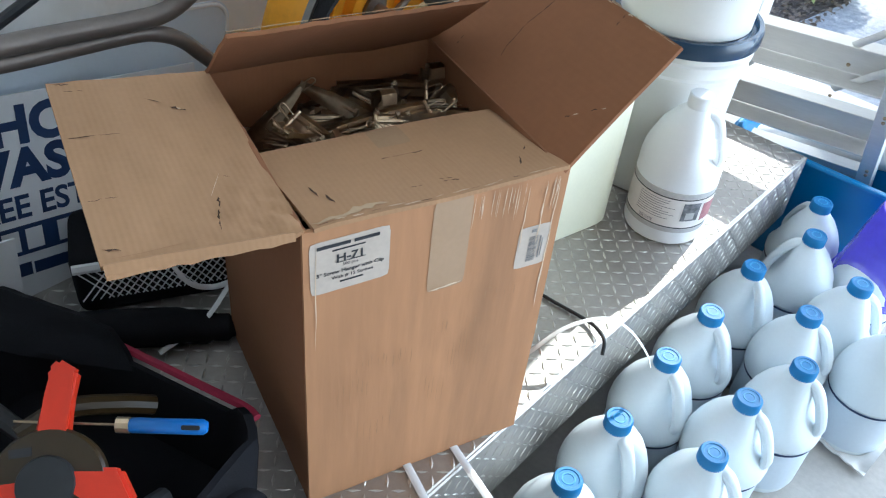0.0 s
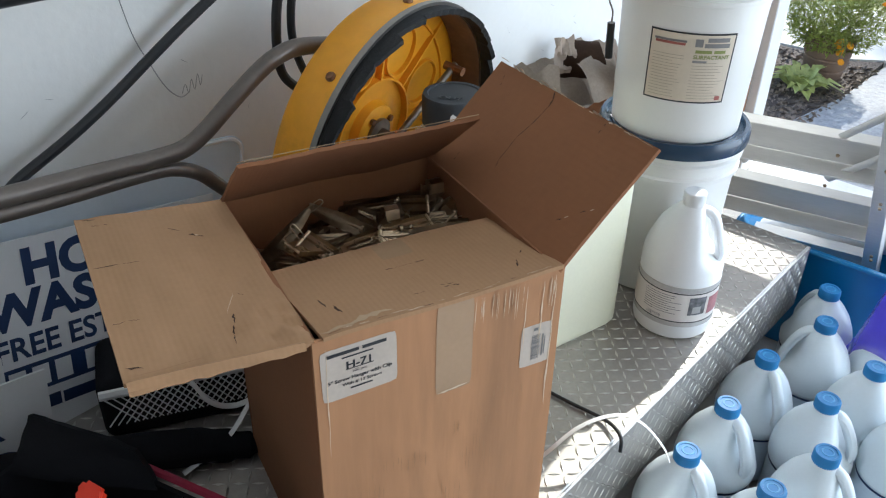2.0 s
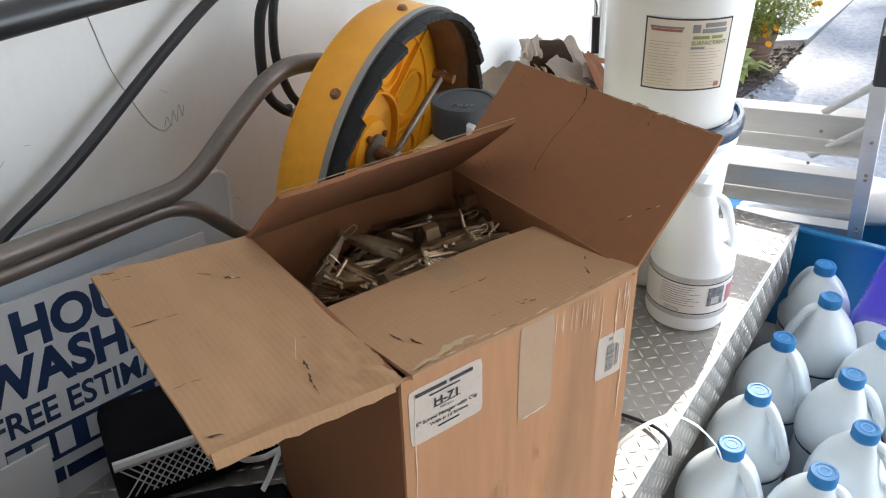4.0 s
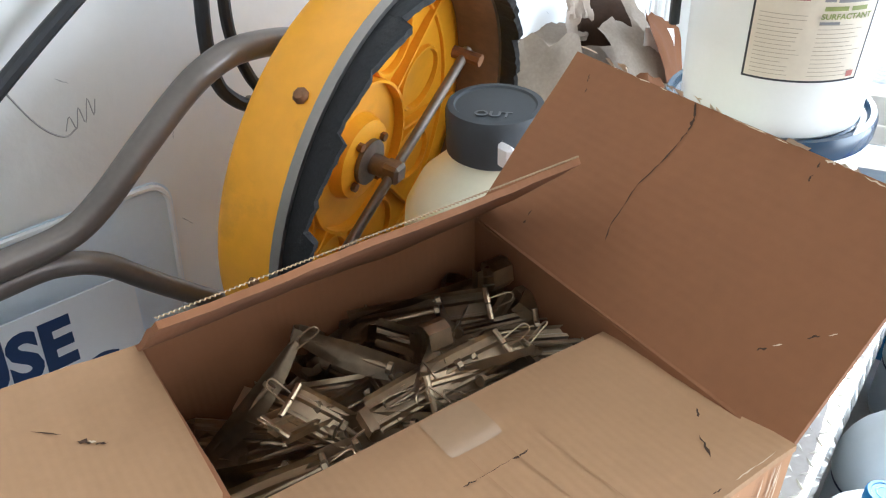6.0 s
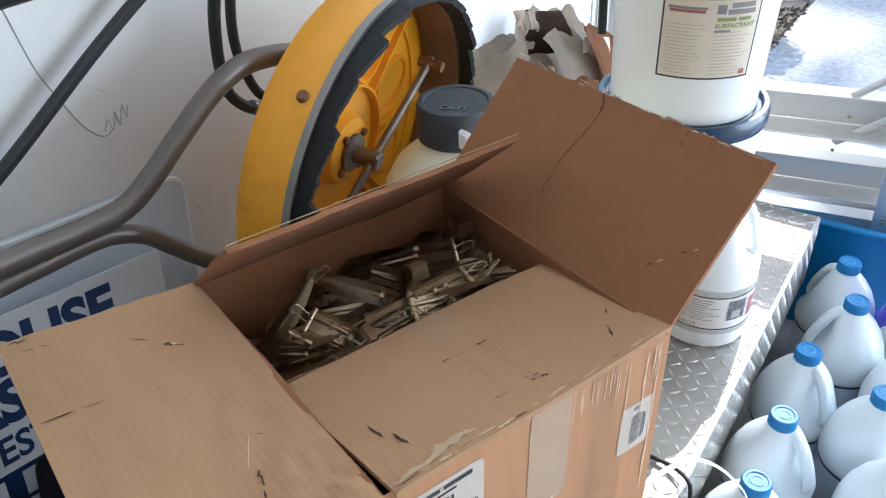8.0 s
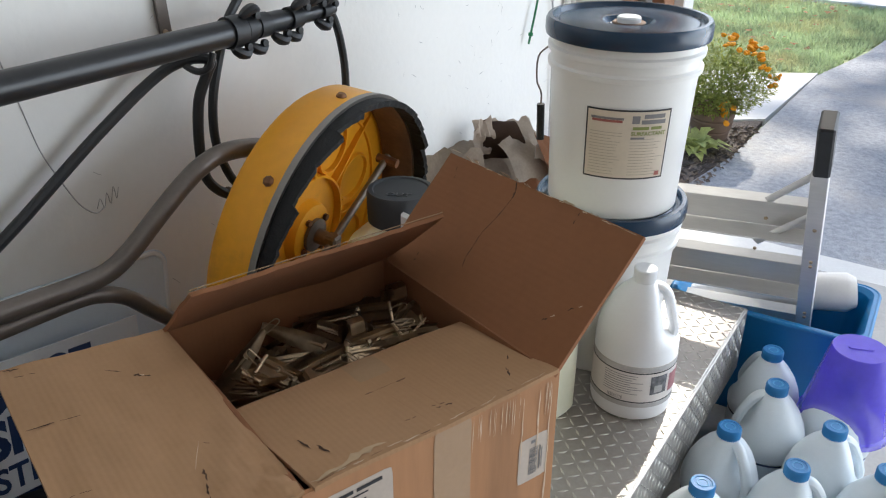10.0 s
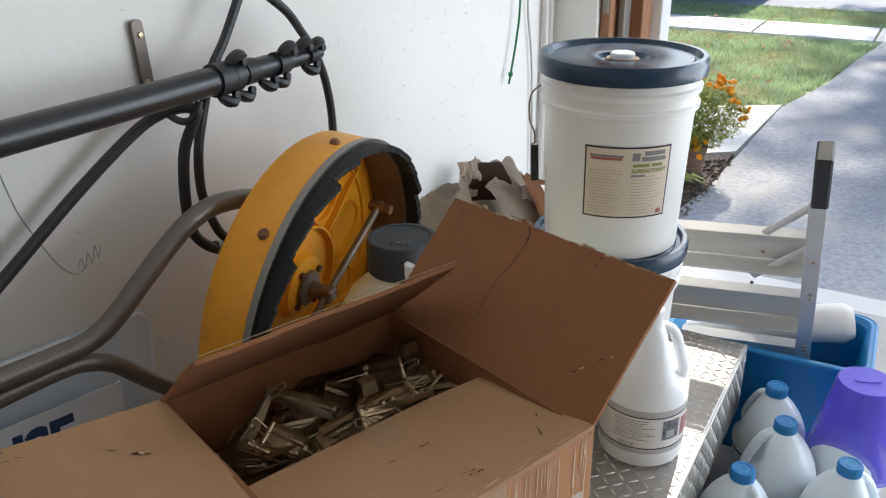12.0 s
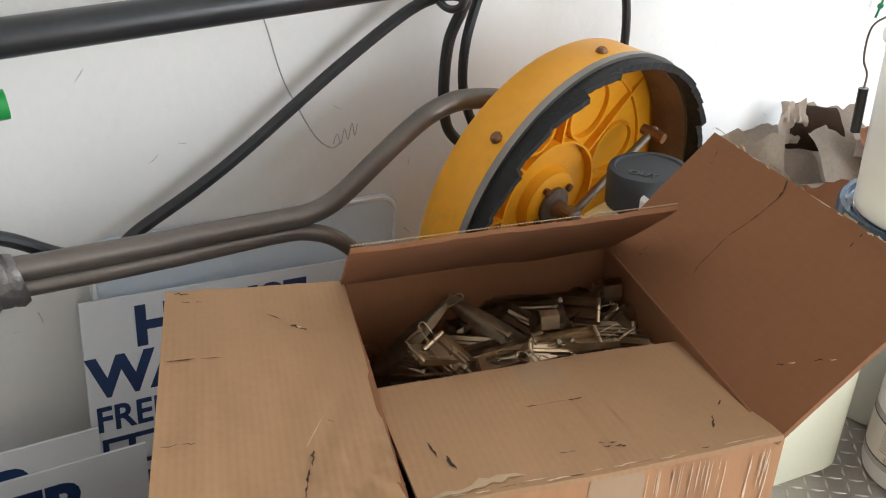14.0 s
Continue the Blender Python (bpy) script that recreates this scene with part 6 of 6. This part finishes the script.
for k, (x, y, z, w, h, a, t, bend) in enumerate(((-0.02, -0.13, 0.10, 0.20, 0.20, 50, 10, 0.6), (0.00, 0.02, 0.12, 0.20, 0.22, 75, -14, 1.3), (0.05, -0.02, 0.20, 0.13, 0.13, 60, 160, 0.5), (-0.02, 0.10, 0.22, 0.12, 0.13, 40, 10, 2.0), (0.09, 0.10, 0.10, 0.15, 0.22, 80, 12, 1.5), (0.13, 0.17, 0.05, 0.13, 0.26, 100, 6, 0.9), (0.02, 0.20, 0.05, 0.18, 0.27, 55, -8, 1.0), (0.10, 0.00, 0.02, 0.18, 0.20, 60, 20, 0.7), (0.0, 0.05, 0.0, 0.26, 0.16, 70, 5, 0.3), (-0.05, 0.07, 0.235, 0.07, 0.09, 60, -10, 0.4))):
    part("torn_piece", curled(w, h, bend, 0.012, 40 + k), (M_TORN, M_TORN, M_CARDPALE, M_CREASE, M_TORN, M_CARD_SHADED, M_TORN, M_CARD_SHADED, M_TORN, M_CARDPALE)[k], torn, "", pose(x, y, z, t, 0, a))
part("paper_scrap", sheet((0, 0, 0), (0.085, 0, 0), (0.08, 0.004, 0.055), (0.005, 0.0, 0.06), nx=5, ny=4, thick=0.001, wob=0.004, seed=55), M_PAPER, torn, "printed paper scrap", pose(0.06, 0.12, 0.205, -12, 8, 62))

# black tool bag with tools
bag = thing("tool_bag", pose(-0.56, 0.245, DECK_Z, 0, 0, 16), "open black nylon tool bag with burgundy trim on the platform", "tool bag")
bm = bmesh.new()
rings = []
for w, d, z, s in ((0.37, 0.25, 0.0, 0), (0.39, 0.27, 0.02, 0), (0.40, 0.28, 0.11, 1), (0.395, 0.275, 0.155, 2), (0.38, 0.26, 0.157, 2), (0.37, 0.25, 0.10, 1), (0.35, 0.23, 0.035, 0)):
    rings.append([bm.verts.new((x + 0.006 * s * noise.noise(Vector((i * 0.5, z * 9, 1))), y + 0.008 * s * noise.noise(Vector((i * 0.5, z * 9, 5))), z + 0.012 * s * noise.noise(Vector((i * 0.35, 2, 7))))) for i, (x, y) in enumerate(rounded(w, d, 0.05, 6))])
for a, b in zip(rings, rings[1:]):
    for i in range(len(a)):
        bm.faces.new((a[i], a[(i + 1) % len(a)], b[(i + 1) % len(b)], b[i]))
bm.faces.new(rings[0][::-1])
bm.faces.new(rings[-1])
part("bag_body", bm, M_BAGBLK, bag)
part("trim", tube([(x, y, 0.150) for x, y in rounded(0.405, 0.29, 0.05, 6)[4:10]], 0.006, 6), M_RED, bag, "burgundy webbing trim")
part("bag_flap", sheet((-0.19, 0.06, 0.145), (0.0, 0.13, 0.145), (-0.04, 0.145, 0.185), (-0.18, 0.11, 0.215), nx=10, ny=8, thick=0.012, wob=0.012, seed=66), M_BAGBLK, bag, "raised black lid flap")
part("carry_strap", tube(glide([(0.18, -0.10, 0.15), (0.215, -0.02, 0.16), (0.225, 0.06, 0.13), (0.21, 0.10, 0.05)], 6), 0.012, 6, flat=0.25), M_BAGBLK, bag, "black carry strap")
reel = thing("chalk_reel", frame_matrix((-0.47, 0.20, 0.535), (0.80, 0.55, -0.2), (-0.40, 0.75, 0.5)), "orange open-reel measuring tape with a handle", "measuring tape")
part("case_disc", lathe([(0, -0.012), (0.055, -0.012), (0.058, -0.008), (0.058, 0.008), (0.055, 0.012), (0, 0.012)], 36), M_YTAPE, reel, "mustard yellow reel")
frame_o = bmesh.new()
slab([(-0.030, 0.030), (0.006, 0.036), (-0.010, 0.085), (-0.016, 0.118), (-0.040, 0.124), (-0.046, 0.110), (-0.034, 0.085)], 0.022, frame_o, Matrix.Translation((0, 0, -0.011)))
slab([(0.006, 0.020), (0.062, 0.036), (0.088, 0.010), (0.082, -0.045), (0.055, -0.045), (0.045, 0.0), (0.010, 0.000)], 0.030, frame_o, Matrix.Translation((0, 0, -0.015)))
slab([(-0.07, -0.02), (-0.03, -0.002), (0.02, 0.0), (0.02, -0.02), (-0.05, -0.05)], 0.028, frame_o, Matrix.Translation((0, 0, -0.014)))
bmesh.ops.bevel(frame_o, geom=list(frame_o.edges), offset=0.004, segments=2, affect='EDGES')
part("handle_frame", frame_o, M_ORANGE, reel, "orange plastic frame and handle")
part("hub_knob", lathe([(0, 0.012), (0.03, 0.012), (0.028, 0.018), (0, 0.019)], 24), M_BLACK, reel, "black hub with a worn label")
part("size_bar", bars([(-0.034, 0.031, 0.022, 0.009)], 0.001), M_INK, reel, "", pose(0, 0, 0.0125, 0, 0, 25))
knife = thing("blue_handled_tool", frame_matrix((-0.440, 0.318, 0.555), (0.72, 0.68, 0.02), (-0.5, 0.5, 0.7)), "blue-handled tool with a steel ferrule lying on the bag", "hand tool")
part("handle", tube([(-0.036, 0, 0), (-0.034, 0, 0), (0.042, 0, 0), (0.046, 0, 0)], [0.0075, 0.0085, 0.0085, 0.006], 12), M_BLUEH, knife, "blue handle")
part("slot", slab(rounded(0.020, 0.005, 0.002), 0.001), M_BLACK, knife, "", Matrix.Translation((0.030, 0, 0.0082)))
part("ferrule", tube([(-0.050, 0, 0), (-0.036, 0, 0)], 0.0088, 10), M_STEEL, knife, "steel ferrule")
part("shaft", tube([(-0.16, 0, -0.004), (-0.05, 0, 0)], 0.0015, 6), M_STEELDK, knife, "thin steel shaft")
for k, (x, y, z, a, mm, lbl) in enumerate(((-0.62, 0.21, 0.49, 30, M_BLACK, "black pliers handle in the bag"), (-0.55, 0.30, 0.50, 80, M_YTAPE, "mustard tool handle in the bag"), (-0.40, 0.24, 0.49, 120, M_BLACK, "black tool handle in the bag"), (-0.60, 0.13, 0.48, 60, M_RED, "red tool handle in the bag"), (-0.50, 0.12, 0.48, 10, M_BLACK, "black tool handle in the bag"))):
    h = thing("screwdriver", pose(x, y, z, 10, 20, a), lbl, "hand tool")
    part("grip", tube(glide([(-0.09, 0, -0.02), (-0.04, 0.01, 0.0), (0.02, 0.0, 0.004), (0.06, -0.008, 0.0)], 5), 0.012, 10), mm, h)
rag = tagged(part("crumpled_rag", sheet((0.03, 1.40, 0.012), (0.16, 1.38, 0.012), (0.17, 1.52, 0.012), (0.04, 1.54, 0.012), nx=14, ny=14, thick=0.004, wob=0.02, seed=71), M_ROLL, None), "crumpled white paper towel on the floor", "paper towel")
